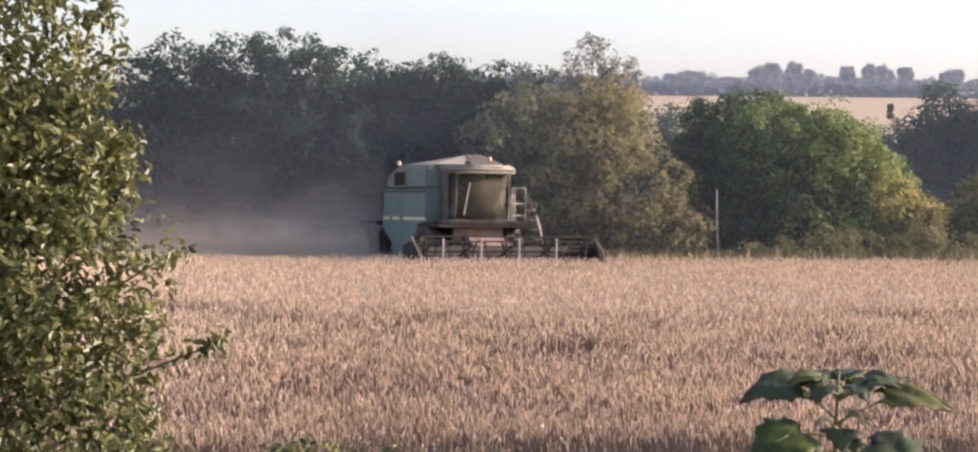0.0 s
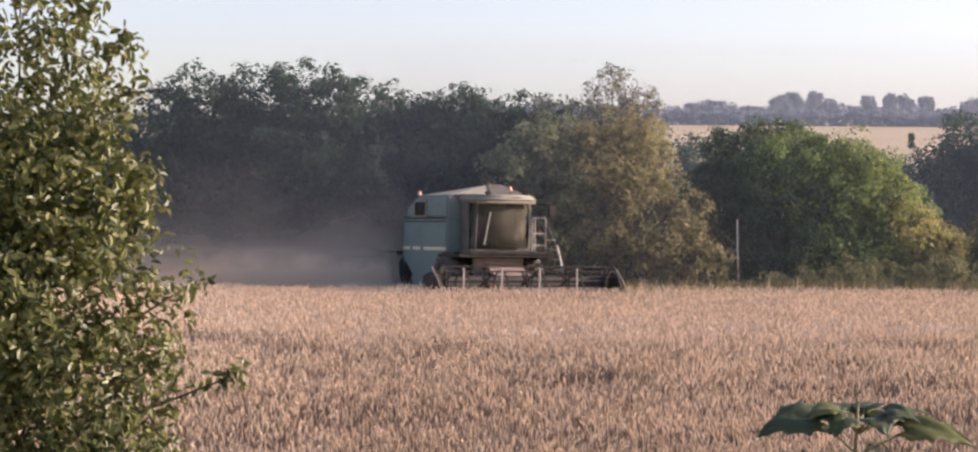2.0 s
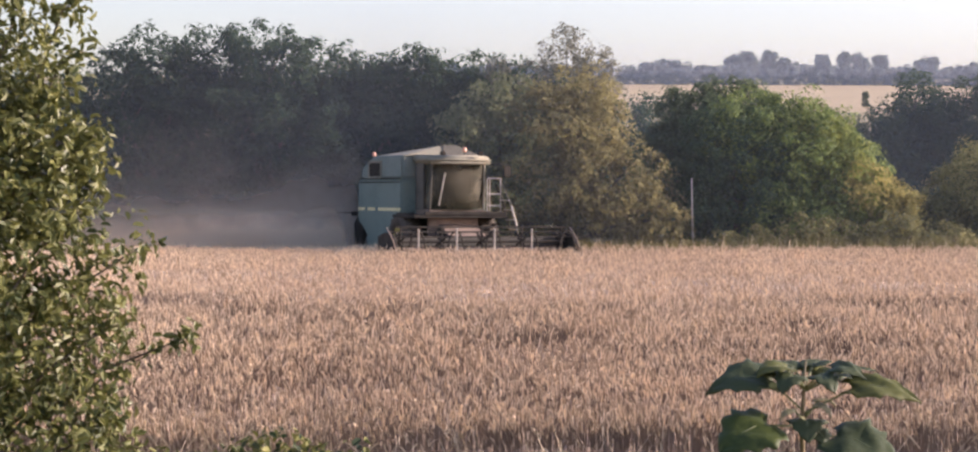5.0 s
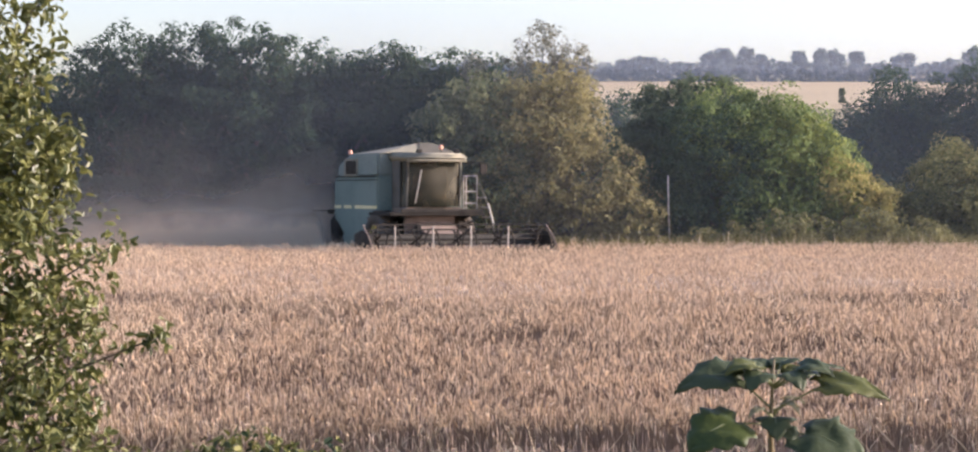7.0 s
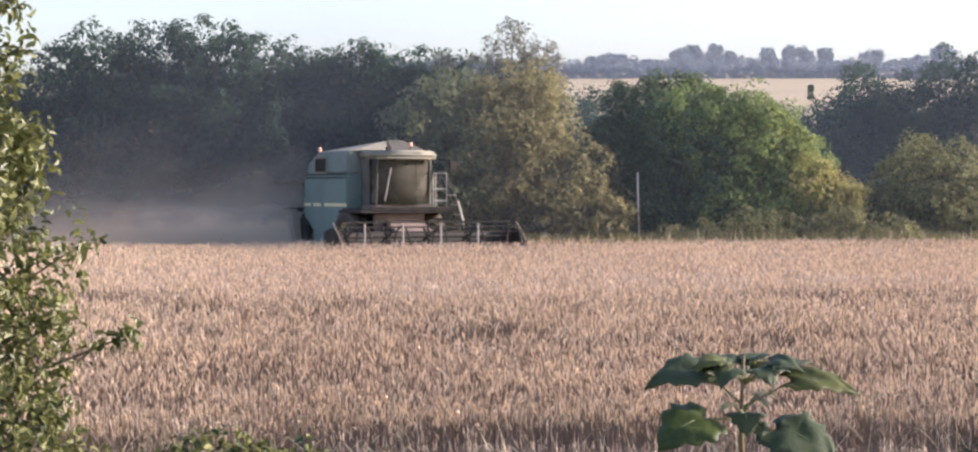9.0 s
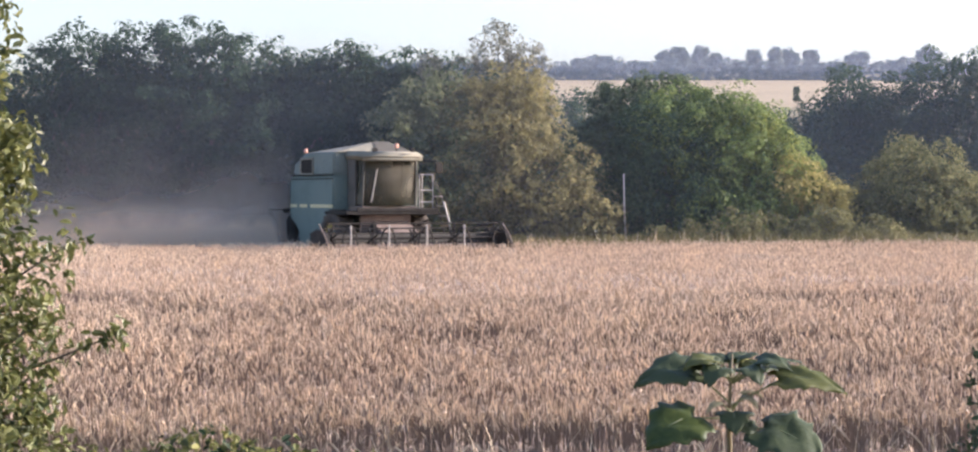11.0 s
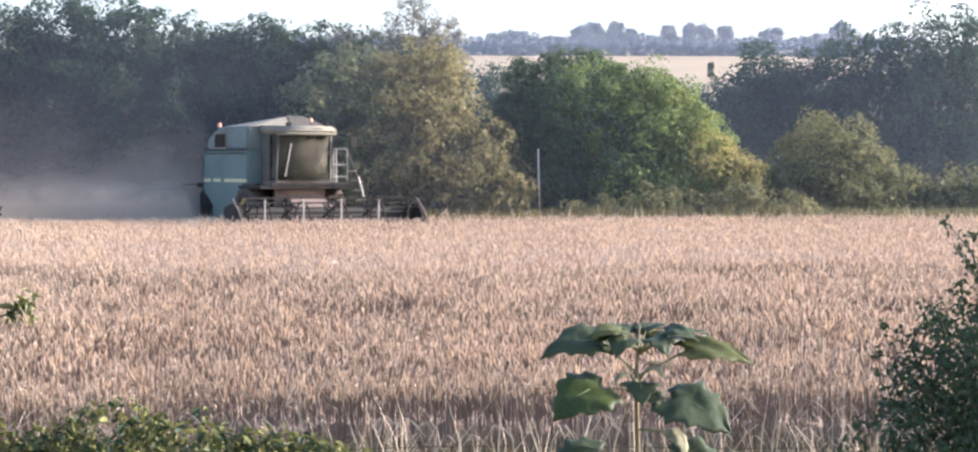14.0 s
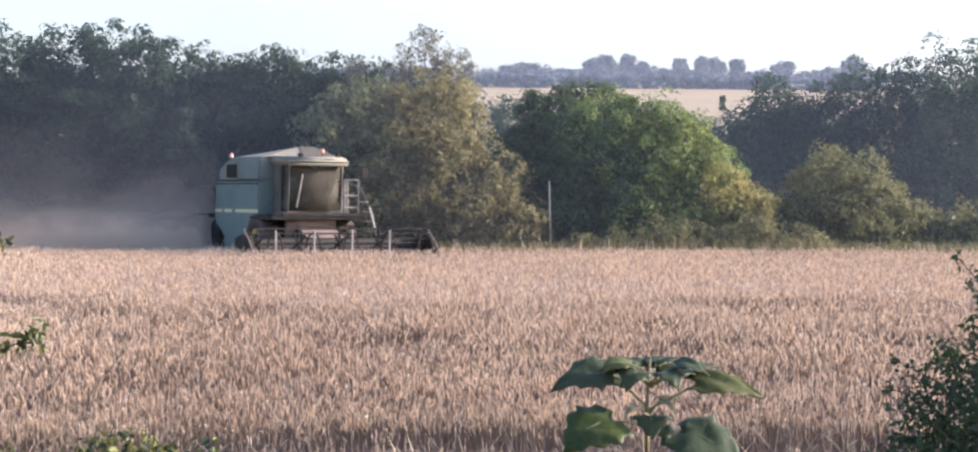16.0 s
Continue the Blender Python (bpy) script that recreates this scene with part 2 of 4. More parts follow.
def hollow_map(rng, count):
    """Sunken and thin places in the crop, long across the view, on a grid of ten-centimetre cells."""
    w_, h_ = int(2 * HOLLOW_X / CELL), int(62 / CELL)
    grid = np.zeros((h_, w_))
    for k in range(count):
        cy = 16.6 + 56 * rng.random() ** 1.7
        cx = rng.uniform(-1, 1) * (0.25 * cy + 1)
        size = 0.75 + cy / 40
        rx, ry = rng.uniform(0.25, 1.1) * size, rng.uniform(0.16, 0.38) * size
        depth = rng.uniform(0.08, 0.22)
        j0, j1 = max(0, int((cy - 3 * ry - HOLLOW_Y) / CELL)), min(h_, int((cy + 3 * ry - HOLLOW_Y) / CELL))
        i0, i1 = max(0, int((cx - 3 * rx + HOLLOW_X) / CELL)), min(w_, int((cx + 3 * rx + HOLLOW_X) / CELL))
        if j1 <= j0 or i1 <= i0:
            continue
        yy = (np.arange(j0, j1) * CELL + HOLLOW_Y - cy) / ry
        xx = (np.arange(i0, i1) * CELL - HOLLOW_X - cx) / rx
        grid[j0:j1, i0:i1] = np.maximum(grid[j0:j1, i0:i1], depth * np.exp(-(yy[:, None] ** 2 + xx[None, :] ** 2) ** 2.5))
    return grid


HOLLOWS = hollow_map(np.random.default_rng(17), 640)


def hollow(x, y):
    j = np.clip(((y - HOLLOW_Y) / CELL).astype(int), 0, HOLLOWS.shape[0] - 1)
    i = np.clip(((x + HOLLOW_X) / CELL).astype(int), 0, HOLLOWS.shape[1] - 1)
    return HOLLOWS[j, i]


def swell(x, y):
    """Uneven height of the crop: long low streaks, hollows, and a slight fall towards the far hedge."""
    a = np.sin(0.42 * x + 1.3 * np.sin(0.31 * y)) * np.sin(0.75 * y + 0.9 * np.sin(0.4 * x))
    b = np.sin(1.7 * y + 1.1 * np.sin(0.5 * x) + 0.3 * x) * np.sin(0.33 * x + 0.27 * y)
    c = np.sin(1.9 * x + 2.0 * np.sin(0.8 * y)) * np.sin(3.1 * y + np.sin(1.1 * x))
    calm = 1 - 0.6 * np.clip((y - 45) / 25, 0, 1)
    return (0.03 * a + 0.055 * b + 0.045 * c) * calm - hollow(x, y) - 0.10 * np.clip((y - 45) / 28, 0, 1)


def crop(y0, y1, density, ear, thick):
    """Standing ripe ears on stalks between two depths; every ear nods over at its tip."""
    half = 0.30 * y1 + 1.0
    n = int((y1 - y0) * 2 * half * density)
    y = crop_rng.uniform(y0, y1, n)
    x = crop_rng.uniform(-half, half, n)
    ok = (np.abs(x) < 0.28 * y + 1.0) & (crop_rng.random(n) > 1.6 * hollow(x, y))
    x, y = x[ok], y[ok]
    n = len(x)
    top = 0.68 + swell(x, y) + crop_rng.normal(0, 0.055, n)
    top = top - 0.10 * np.clip((NEAR + 0.4 - y) / 0.4, 0, 1) * crop_rng.random(n)
    lean = crop_rng.normal(0, 0.09, (n, 2)) + np.array([-0.05, 0.0])
    ax = unit(np.column_stack([lean * 1.2 + crop_rng.normal(0, 0.16, (n, 2)), crop_rng.uniform(0.7, 1.0, n)]))
    nod = crop_rng.uniform(0, 1, (n, 1)) ** 2 * 1.7
    fall = unit(np.column_stack([crop_rng.normal(0, 1, (n, 2)), np.full(n, -0.7)]))
    size = ear * crop_rng.uniform(0.65, 1.3, (n, 1))
    neck = np.column_stack([x, y, top])
    mid = neck + ax * size * 0.5
    tip = mid + unit(ax + fall * nod) * size * 0.5
    u = unit(np.cross(ax, np.array([0.2, 1.0, 0.1])))
    q = np.cross(ax, u)
    t = thick * crop_rng.uniform(0.7, 1.3, (n, 1))
    ring = [mid + (u * math.cos(a) + q * math.sin(a)) * t for a in (0.3, 2.4, 4.5)]
    foot = np.column_stack([x - lean[:, 0] * 0.4, y - lean[:, 1] * 0.4, np.full(n, 0.05)])
    s = np.column_stack([np.full(n, thick * 0.28), np.zeros(n), np.zeros(n)])
    i = np.arange(n)[:, None]
    ears = np.stack([neck, tip, *ring], axis=1).reshape(-1, 3)
    ear_f = np.concatenate([i * 5 + np.array([a]) for a in [(0, 3, 2), (0, 4, 3), (0, 2, 4), (1, 2, 3), (1, 3, 4), (1, 4, 2)]])
    stalks = np.stack([foot - s, foot + s, neck + s, neck - s], axis=1).reshape(-1, 3)
    stalk_f = np.concatenate([i * 4 + np.array([a]) for a in [(0, 1, 2), (0, 2, 3)]])
    return (ears, ear_f), (stalks, stalk_f)


def stack(parts):
    vs, fs, at = [], [], 0
    for v, f in parts:
        vs.append(v)
        fs.append(f + at)
        at += len(v)
    return np.concatenate(vs), np.concatenate(fs)


bands = [crop(NEAR - 0.1, 17.6, 230, 0.095, 0.0066), crop(NEAR, 20, 230, 0.095, 0.0070), crop(20, 26, 310, 0.10, 0.0078), crop(26, 36, 215, 0.115, 0.0090), crop(36, 52, 98, 0.12, 0.0108), crop(52, FAR, 100, 0.115, 0.0125)]
tagged(new("barley_ears", mesh_np("barley_ears", *stack([e for e, k in bands]), M_BARLEY)), "ripe pinkish tan barley ears across the field", "crop", kind="stuff")
tagged(new("barley_stalks", mesh_np("barley_stalks", *stack([k for e, k in bands[:4]]), M_STALK)), "upright dry barley stalks, coloured dark for the shade among them", "crop", kind="stuff")
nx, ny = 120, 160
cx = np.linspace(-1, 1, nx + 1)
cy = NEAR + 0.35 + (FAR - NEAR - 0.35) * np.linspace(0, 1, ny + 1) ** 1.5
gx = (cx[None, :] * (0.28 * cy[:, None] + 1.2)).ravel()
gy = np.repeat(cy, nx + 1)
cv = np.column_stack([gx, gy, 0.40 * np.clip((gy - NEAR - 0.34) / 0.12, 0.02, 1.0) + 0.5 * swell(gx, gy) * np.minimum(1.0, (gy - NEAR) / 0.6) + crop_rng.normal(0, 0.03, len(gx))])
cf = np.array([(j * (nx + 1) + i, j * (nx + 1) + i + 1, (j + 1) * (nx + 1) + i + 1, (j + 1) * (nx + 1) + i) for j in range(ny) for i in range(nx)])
tagged(new("barley_canopy", mesh_np("barley_canopy", cv, cf, M_SHADE_STRAW)), "straw sheet beneath the ears, coloured dark for the shade between them", "crop", kind="stuff")


# ---- grasses ----
def blades(rng, x, y, height, width, lean=0.35, base=None):
    n = len(x)
    z0 = np.array([ground(a, b) for a, b in zip(x, y)]) if base is None else base
    h = height * rng.uniform(0.45, 1.2, n)
    le = rng.normal(0, lean, (n, 2)) * h[:, None]
    wd = width * rng.uniform(0.6, 1.3, n)
    an = rng.uniform(0, 2 * math.pi, n)
    s = np.column_stack([np.cos(an) * wd, np.sin(an) * wd, np.zeros(n)])
    b = np.column_stack([x, y, z0])
    m = b + np.column_stack([le * 0.3, h * 0.62])
    t = b + np.column_stack([le, h])
    v = np.stack([b - s, b + s, m + s * 0.7, m - s * 0.7, t], axis=1).reshape(-1, 3)
    i = np.arange(n)[:, None] * 5
    f = np.concatenate([i + np.array([a]) for a in [(0, 1, 2), (0, 2, 3), (3, 2, 4)]])
    return v, f


g = np.random.default_rng(11)
n = 26000
tagged(new("hedge_foot_grass", mesh_np("hedge_foot_grass", *blades(g, g.uniform(-26, 26, n), g.uniform(74.6, 79.0, n), 0.85, 0.03), M_ROUGH)), "tall rough grass along the foot of the hedge", "grass", kind="stuff")
# lighter copy of the rough grass, with the sunlight put into its colour
M_BANK = material("bank_grass", (0.115, 0.116, 0.050), (0.28, 0.255, 0.12), 0.5, 0.8, island=True, through_light=0.3, spec=0.06)
n = 3600
tagged(new("bank_grass", mesh_np("bank_grass", *blades(g, g.uniform(6.8, 14.5, n), g.uniform(75.4, 78.2, n), 1.0, 0.03, 0.45), M_BANK)), "tall grass before the bushes, coloured lighter for sunlight", "grass", kind="stuff")
n = 16000
tagged(new("verge_grass", mesh_np("verge_grass", *blades(g, g.uniform(-7, 7, n), g.uniform(10.5, 15.6, n), 0.40, 0.004), M_GRASS)), "dry yellow-green grass on the field margin", "grass", kind="stuff")
# grass coloured dark in place of the shadow along the crop's foot
M_FOOT = material("shade_dark_grass", (0.036, 0.038, 0.022), (0.125, 0.108, 0.064), 0.8, 0.85, island=True, through_light=0.2, spec=0.06)
n = 11000
tagged(new("field_edge_grass", mesh_np("field_edge_grass", *blades(g, g.uniform(-5.0, 4.6, n), g.uniform(14.2, 16.35, n), 0.42, 0.0045, 0.22), M_FOOT)), "brownish green grass at the crop's foot, coloured dark for shade", "grass", kind="stuff")

# ---- the dark wood behind the harvester ----
wood = [(-18.4, 80.5, 6.7, 2.0), (-16.0, 83.0, 6.9, 2.0), (-13.4, 80.0, 8.0, 2.0), (-11.3, 80.5, 8.2, 1.9), (-9.3, 80.0, 8.2, 1.9), (-7.4, 80.6, 7.6, 1.7),
        (-6.0, 81.5, 7.2, 1.6), (-4.7, 80.6, 7.5, 1.6), (-3.2, 81.4, 7.1, 1.7), (-1.7, 82.0, 7.2, 1.7), (-0.3, 82.5, 6.9, 1.6)]
for k, (x, y, h, r) in enumerate(wood):
    rr = np.random.default_rng(100 + k)
    lobes = [(0, 0, h - r * 0.85, r * 0.8, r * 0.8, r * 0.8), (-0.5 * r, -0.3, h * 0.52, r, r, h * 0.30), (0.55 * r, -0.2, h * 0.50, r, r, h * 0.28),
             (0, -0.5, h * 0.24, r * 1.15, r * 0.9, h * 0.22), (0.4 * r, 0.1, h - r * 1.1, r * 0.7, r * 0.7, r * 0.8), (-0.6 * r, 0, h - r * 1.25, r * 0.65, r * 0.65, r * 0.8)]
    tree("wood_tree", "dense dark green broadleaf tree in the shaded wood", 20 + k, x, y, lobes, 22000, 0.16, M_DARKLEAF, 0.2, "trees of the wood")

ru = np.random.default_rng(131)
for k, x in enumerate(np.arange(-24.0, 3.0, 4.5)):
    low = tagged(new("undergrowth"), "dark bramble undergrowth beneath the wood", "undergrowth", "undergrowth of the wood")
    low.location = (x, 82.6, 0)
    part_np("foliage", crown(ru, [(q, 0.3 * ru.random(), 0.9, 1.5, 0.8, 1.3 + 0.4 * ru.random()) for q in (-1.6, 0.0, 1.6)], 5000, 0.18, clump=0.4, inner=0.6), M_DARKLEAF, low)

# ---- hedge trees and bushes along the far margin ----
tree("brown_tree", "tall thin-topped tree with sparse brownish green leaves", 40, 1.3, 77.9,
     [(-0.2, 0, 4.2, 1.9, 1.8, 1.4), (-1.2, -0.2, 2.6, 2.0, 1.6, 1.7), (1.05, -0.3, 2.4, 1.95, 1.6, 1.7), (0.2, 0, 5.5, 1.15, 1.1, 1.0), (2.4, -0.4, 1.5, 1.3, 1.2, 1.2), (-0.8, 0, 5.1, 1.3, 1.2, 0.85), (-2.3, -0.2, 1.5, 1.3, 1.2, 1.4), (-2.0, 0, 3.6, 1.3, 1.1, 1.3), (-1.5, 0, 4.9, 1.1, 1.0, 0.9)], 36000, 0.15, M_BROWNLEAF, 0.17)
# leaf colour greyed to stand for haze over the thin tree
M_THINLEAF = material("haze_greyed_foliage", (0.115, 0.115, 0.085), (0.21, 0.20, 0.145), 0.5, 0.75, island=True, through_light=0.3, spec=0.06)
tree("thin_tree", "slender tree with a sparse airy brownish top", 41, 1.2, 80.5,
     [(-0.25, 0, 7.15, 0.9, 0.9, 1.0), (0.75, 0, 6.7, 0.7, 0.7, 0.85), (-1.45, 0, 6.3, 0.45, 0.6, 0.75), (-2.6, 0, 6.4, 0.4, 0.5, 0.7), (0.2, 0, 5.9, 1.5, 1.2, 0.8)], 4600, 0.12, M_THINLEAF, 0.10, clump=0.24, per=10)
tree("green_bush", "rounded fresh green bush lit from one side", 42, 8.3, 80.0,
     [(-0.9, 0, 4.0, 1.7, 1.8, 1.8), (0.8, -0.2, 3.7, 1.9, 1.9, 1.75), (2.3, 0.1, 2.6, 1.5, 1.5, 1.6), (0.4, -0.9, 1.7, 2.3, 1.4, 1.6)], 46000, 0.15, M_GREENLEAF, 0.18, category="bush", clump=0.42, inner=0.45)
tree("yellow_bush", "bush at the hedge end, leaves coloured yellow for sunlight", 43, 11.9, 78.7, [(0, 0, 1.8, 0.85, 0.8, 1.1), (-0.9, 0.2, 2.5, 0.8, 0.8, 0.85), (0.6, 0, 1.4, 0.55, 0.7, 1.05)], 8500, 0.14, M_YELLOWLEAF, 0.08, category="bush")
# lighter copy of the green leaves, painted for the bush's lit side
M_LIGHTLEAF = material("sunlit_green_foliage", (0.10, 0.13, 0.042), (0.29, 0.32, 0.088), 0.6, 0.7, island=True, through_light=0.48, spec=0.06)
tree("light_bush", "bush coloured lighter for the sunlit side of the green one", 47, 10.4, 79.2, [(0.1, 0, 2.7, 1.25, 1.1, 1.35), (-0.7, 0.1, 3.9, 0.95, 0.9, 0.95), (0.6, -0.2, 1.7, 0.9, 0.9, 1.2)], 9000, 0.15, M_LIGHTLEAF, 0.1, category="bush")
M_WILLOW = material("olive_green_foliage", (0.092, 0.110, 0.062), (0.215, 0.228, 0.115), 0.5, 0.75, island=True, through_light=0.55, spec=0.06)
tree("hedge_tree", "medium olive green tree at the edge of the wood", 48, -1.3, 77.2, [(0, 0, 5.1, 1.2, 1.0, 1.0), (-1.0, 0, 4.4, 1.1, 1.0, 1.1), (0.6, 0, 3.7, 1.3, 1.1, 1.3), (0, -0.2, 2.0, 1.5, 1.2, 1.7)], 14000, 0.15, M_WILLOW, 0.14)
tree("round_bush", "loose rounded olive green bush with yellow tips", 44, 15.4, 80.0, [(0, 0, 2.4, 1.7, 1.6, 1.6), (0.9, -0.2, 1.7, 1.5, 1.3, 1.4), (-0.9, 0, 1.6, 1.3, 1.3, 1.4)], 15000, 0.16, M_OLIVELEAF, 0.12, category="bush")
# darker leaf colour stands in for shade on the green bush's left side
M_SHADEBUSH = material("shade_side_foliage", (0.036, 0.060, 0.038), (0.092, 0.132, 0.062), 0.5, 0.6, island=True, through_light=0.25, spec=0.06)
# paler grey-green leaves: haze over the back tree is put into the colour
M_HEDGELEAF = material("hazed_hedge_foliage", (0.056, 0.080, 0.048), (0.125, 0.158, 0.082), 0.4, 0.75, island=True, through_light=0.48, spec=0.06)
tree("back_bush", "green hedge tree standing behind the bush, coloured paler for haze", 45, 6.4, 88.0, [(0.8, 0, 5.1, 1.5, 1.6, 1.5), (2.1, 0, 4.4, 1.4, 1.5, 1.55), (-0.6, 0, 4.9, 1.3, 1.4, 1.5), (-1.6, 0, 3.4, 1.4, 1.4, 1.6), (0, 0, 2.0, 3.0, 1.8, 2.0)], 34000, 0.17, M_HEDGELEAF, 0.18)
tree("bush_shade_side", "foliage coloured dark for the shaded side of the green bush", 49, 6.7, 78.7, [(0, 0, 1.9, 1.5, 1.0, 1.75), (0.6, 0, 2.7, 1.3, 1.0, 1.5), (-0.9, 0.1, 1.4, 0.9, 0.8, 1.25), (1.7, 0, 1.2, 1.1, 0.7, 1.1), (-0.3, 0.5, 3.9, 1.5, 1.1, 1.4), (-0.9, 0.4, 2.8, 1.1, 0.9, 1.3)], 26000, 0.14, M_SHADEBUSH, 0.1, category="bush", clump=0.34)
M_SCRUB = material("olive_scrub", (0.085, 0.092, 0.045), (0.24, 0.225, 0.10), 0.5, 0.8, island=True, through_light=0.35, spec=0.06)
for k, (x, h, r) in enumerate([(7.4, 1.25, 0.8), (8.8, 1.6, 0.9), (10.2, 1.45, 1.0), (11.7, 1.7, 0.9), (13.2, 1.6, 1.0), (6.2, 1.1, 0.7)]):
    tree("bank_scrub", "low olive green scrub in the rough grass", 150 + k, x, 76.7 - 0.3 * (k % 2), [(0, 0, h * 0.5, r, r * 0.6, h * 0.48), (0.6 * r, 0, h * 0.36, r * 0.8, r * 0.5, h * 0.36), (-0.7 * r, 0.1, h * 0.32, r * 0.7, r * 0.5, h * 0.34)], 3200, 0.12, M_SCRUB, 0.04, "scrub on the bank", "scrub", clump=0.25)
for k, (x, h, r) in enumerate([(18.3, 1.9, 1.3), (20.6, 2.1, 1.5), (22.9, 2.0, 1.4)]):
    tree("hedge_bush", "low scrubby olive hedge bush", 50 + k, x, 80.4, [(0, 0, h * 0.55, r, r * 0.8, h * 0.5), (0.5 * r, 0, h * 0.4, r * 0.9, r * 0.8, h * 0.42)], 5500, 0.17, M_OLIVELEAF, 0.07, "low hedge bushes", "bush")
for k, (x, y, h, r) in enumerate([(1.5, 112, 7.4, 2.4), (4.0, 111, 7.0, 2.2), (6.4, 112, 7.1, 2.2), (9.0, 113, 6.6, 2.4), (12.0, 113, 6.0, 2.2), (14.4, 108, 5.8, 2.0), (16.2, 109, 6.0, 1.6), (17.9, 110, 8.2, 1.5), (18.6, 110, 8.1, 2.2), (20.4, 111, 7.7, 2.0), (22.2, 110, 8.8, 2.2), (24.3, 110, 9.0, 2.2), (25.8, 109, 9.8, 2.2), (27.6, 110, 9.9, 2.3), (29.6, 110, 9.5, 2.4)]):
    lobes = [(0, 0, h - r * 0.85, r * 0.85, r * 0.8, r * 0.85), (-0.5 * r, -0.3, h * 0.52, r, r, h * 0.30), (0.55 * r, -0.2, h * 0.50, r, r, h * 0.28), (0, -0.5, h * 0.24, r * 1.15, r * 0.9, h * 0.24)]
    tree("back_wood_tree", "tall dark tree of the wood beyond the hedge", 60 + k, x, y, lobes, 11500, 0.20, M_DARKLEAF, 0.2, "trees of the far wood", clump=0.6)

# ---- trees on the hilltop ----
hill = [(44, 6.4, 6.0), (52, 7.6, 5.5), (58, 5.8, 5.0), (67, 5.0, 6.5), (77, 10.0, 4.0), (83, 11.5, 4.5), (90, 11.5, 4.5), (96, 8.5, 4.5), (112.6, 10.5, 3.6), (119.5, 11.0, 3.4), (126, 11.0, 3.6), (135, 10.5, 3.6), (152, 9.5, 5.5), (181, 12.0, 6.0)]
for k, (x, h, r) in enumerate(hill):
    hr = np.random.default_rng(880 + k)
    r *= 0.85
    lobes = [(0, 0, h * 0.58, r * 0.72, r * 0.7, h * 0.36)]
    for q in range(6):
        a = hr.uniform(0, 2 * math.pi)
        lobes.append((r * 0.62 * math.cos(a), r * 0.4 * math.sin(a), h * hr.uniform(0.42, 0.84), r * hr.uniform(0.25, 0.5), r * 0.45, h * hr.uniform(0.10, 0.19)))
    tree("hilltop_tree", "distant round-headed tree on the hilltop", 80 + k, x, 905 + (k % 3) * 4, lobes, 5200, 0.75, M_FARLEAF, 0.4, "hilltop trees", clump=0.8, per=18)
rb = np.random.default_rng(90)
lobes = [(x, 0, 1.0, 4.5, 3.0, 3.2 + 2.2 * rb.random() ** 2) for x in np.arange(-60, 190, 4.0)]
belt = tagged(new("hilltop_hedge"), "long distant hedge along the hilltop", "hedge")
belt.location = (15, 900, 48.3)
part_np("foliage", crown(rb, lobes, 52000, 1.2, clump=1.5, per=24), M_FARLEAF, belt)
rh = np.random.default_rng(91)
line = tagged(new("field_hedge"), "long dark hedge along the top of the hillside field", "hedge")
line.location = (-60, 806, ground(0, 806))
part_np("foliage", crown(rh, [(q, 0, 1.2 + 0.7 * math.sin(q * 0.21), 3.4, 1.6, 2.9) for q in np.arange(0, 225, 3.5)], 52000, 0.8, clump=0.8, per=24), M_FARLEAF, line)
tree("field_tree", "small columnar tree standing in the hillside field", 95, 85.7, 606, [(0, 0, 2.2, 0.85, 0.85, 2.2), (0, 0, 3.7, 0.7, 0.7, 1.2)], 2400, 0.5, M_HEDGELEAF, 0.2, clump=0.28, inner=0.6)

# ---- pale pole by the hedge ----
bm = bmesh.new()
tube(bm, [(0.08, 0, -0.1), (0.05, 0, 0.9), (0.02, 0, 1.8), (0, 0, 2.9)], [0.034, 0.032, 0.029, 0.024], 8)
pole = tagged(new("pole"), "thin pale leaning wooden pole by the hedge", "pole")
pole.location = (5.15, 77.6, 0)
part("shaft", bm, M_POLE, pole, "", True)

# ---- the combine harvester ----
M_GREEN = material("dusty_green_paint", (0.074, 0.116, 0.104), (0.145, 0.19, 0.168), 0.9, 0.65, bump=0.15, fine=14, spec=0.4)
M_HOOD = material("dust_bleached_green_paint", (0.105, 0.142, 0.128), (0.185, 0.215, 0.19), 1.2, 0.7, bump=0.15, fine=14)
M_ROOF = material("dusty_roof_paint", (0.145, 0.138, 0.10), (0.235, 0.215, 0.158), 1.3, 0.95, bump=0.2, fine=20)
M_COVER = material("dusty_tank_cover", (0.13, 0.14, 0.115), (0.25, 0.23, 0.175), 0.9, 0.95, bump=0.2, fine=15)
M_DARK = material("grimy_dark_steel", (0.014, 0.015, 0.015), (0.055, 0.049, 0.042), 3.0, 0.9, bump=0.3, spec=0.1)
M_GRIME = material("grimy_brown_paint", (0.045, 0.044, 0.038), (0.105, 0.098, 0.082), 1.6, 0.9, bump=0.3)
M_RUSTY = material("dusty_feeder_steel", (0.085, 0.062, 0.048), (0.22, 0.165, 0.13), 2.0, 0.75, bump=0.3)
M_PALE = material("worn_pale_steel", (0.22, 0.20, 0.17), (0.42, 0.38, 0.33), 4.0, 0.5, bump=0.1, metal=0.2)
M_TYRE = material("dusty_rubber", (0.022, 0.021, 0.020), (0.085, 0.07, 0.055), 3.0, 0.9, bump=0.5)
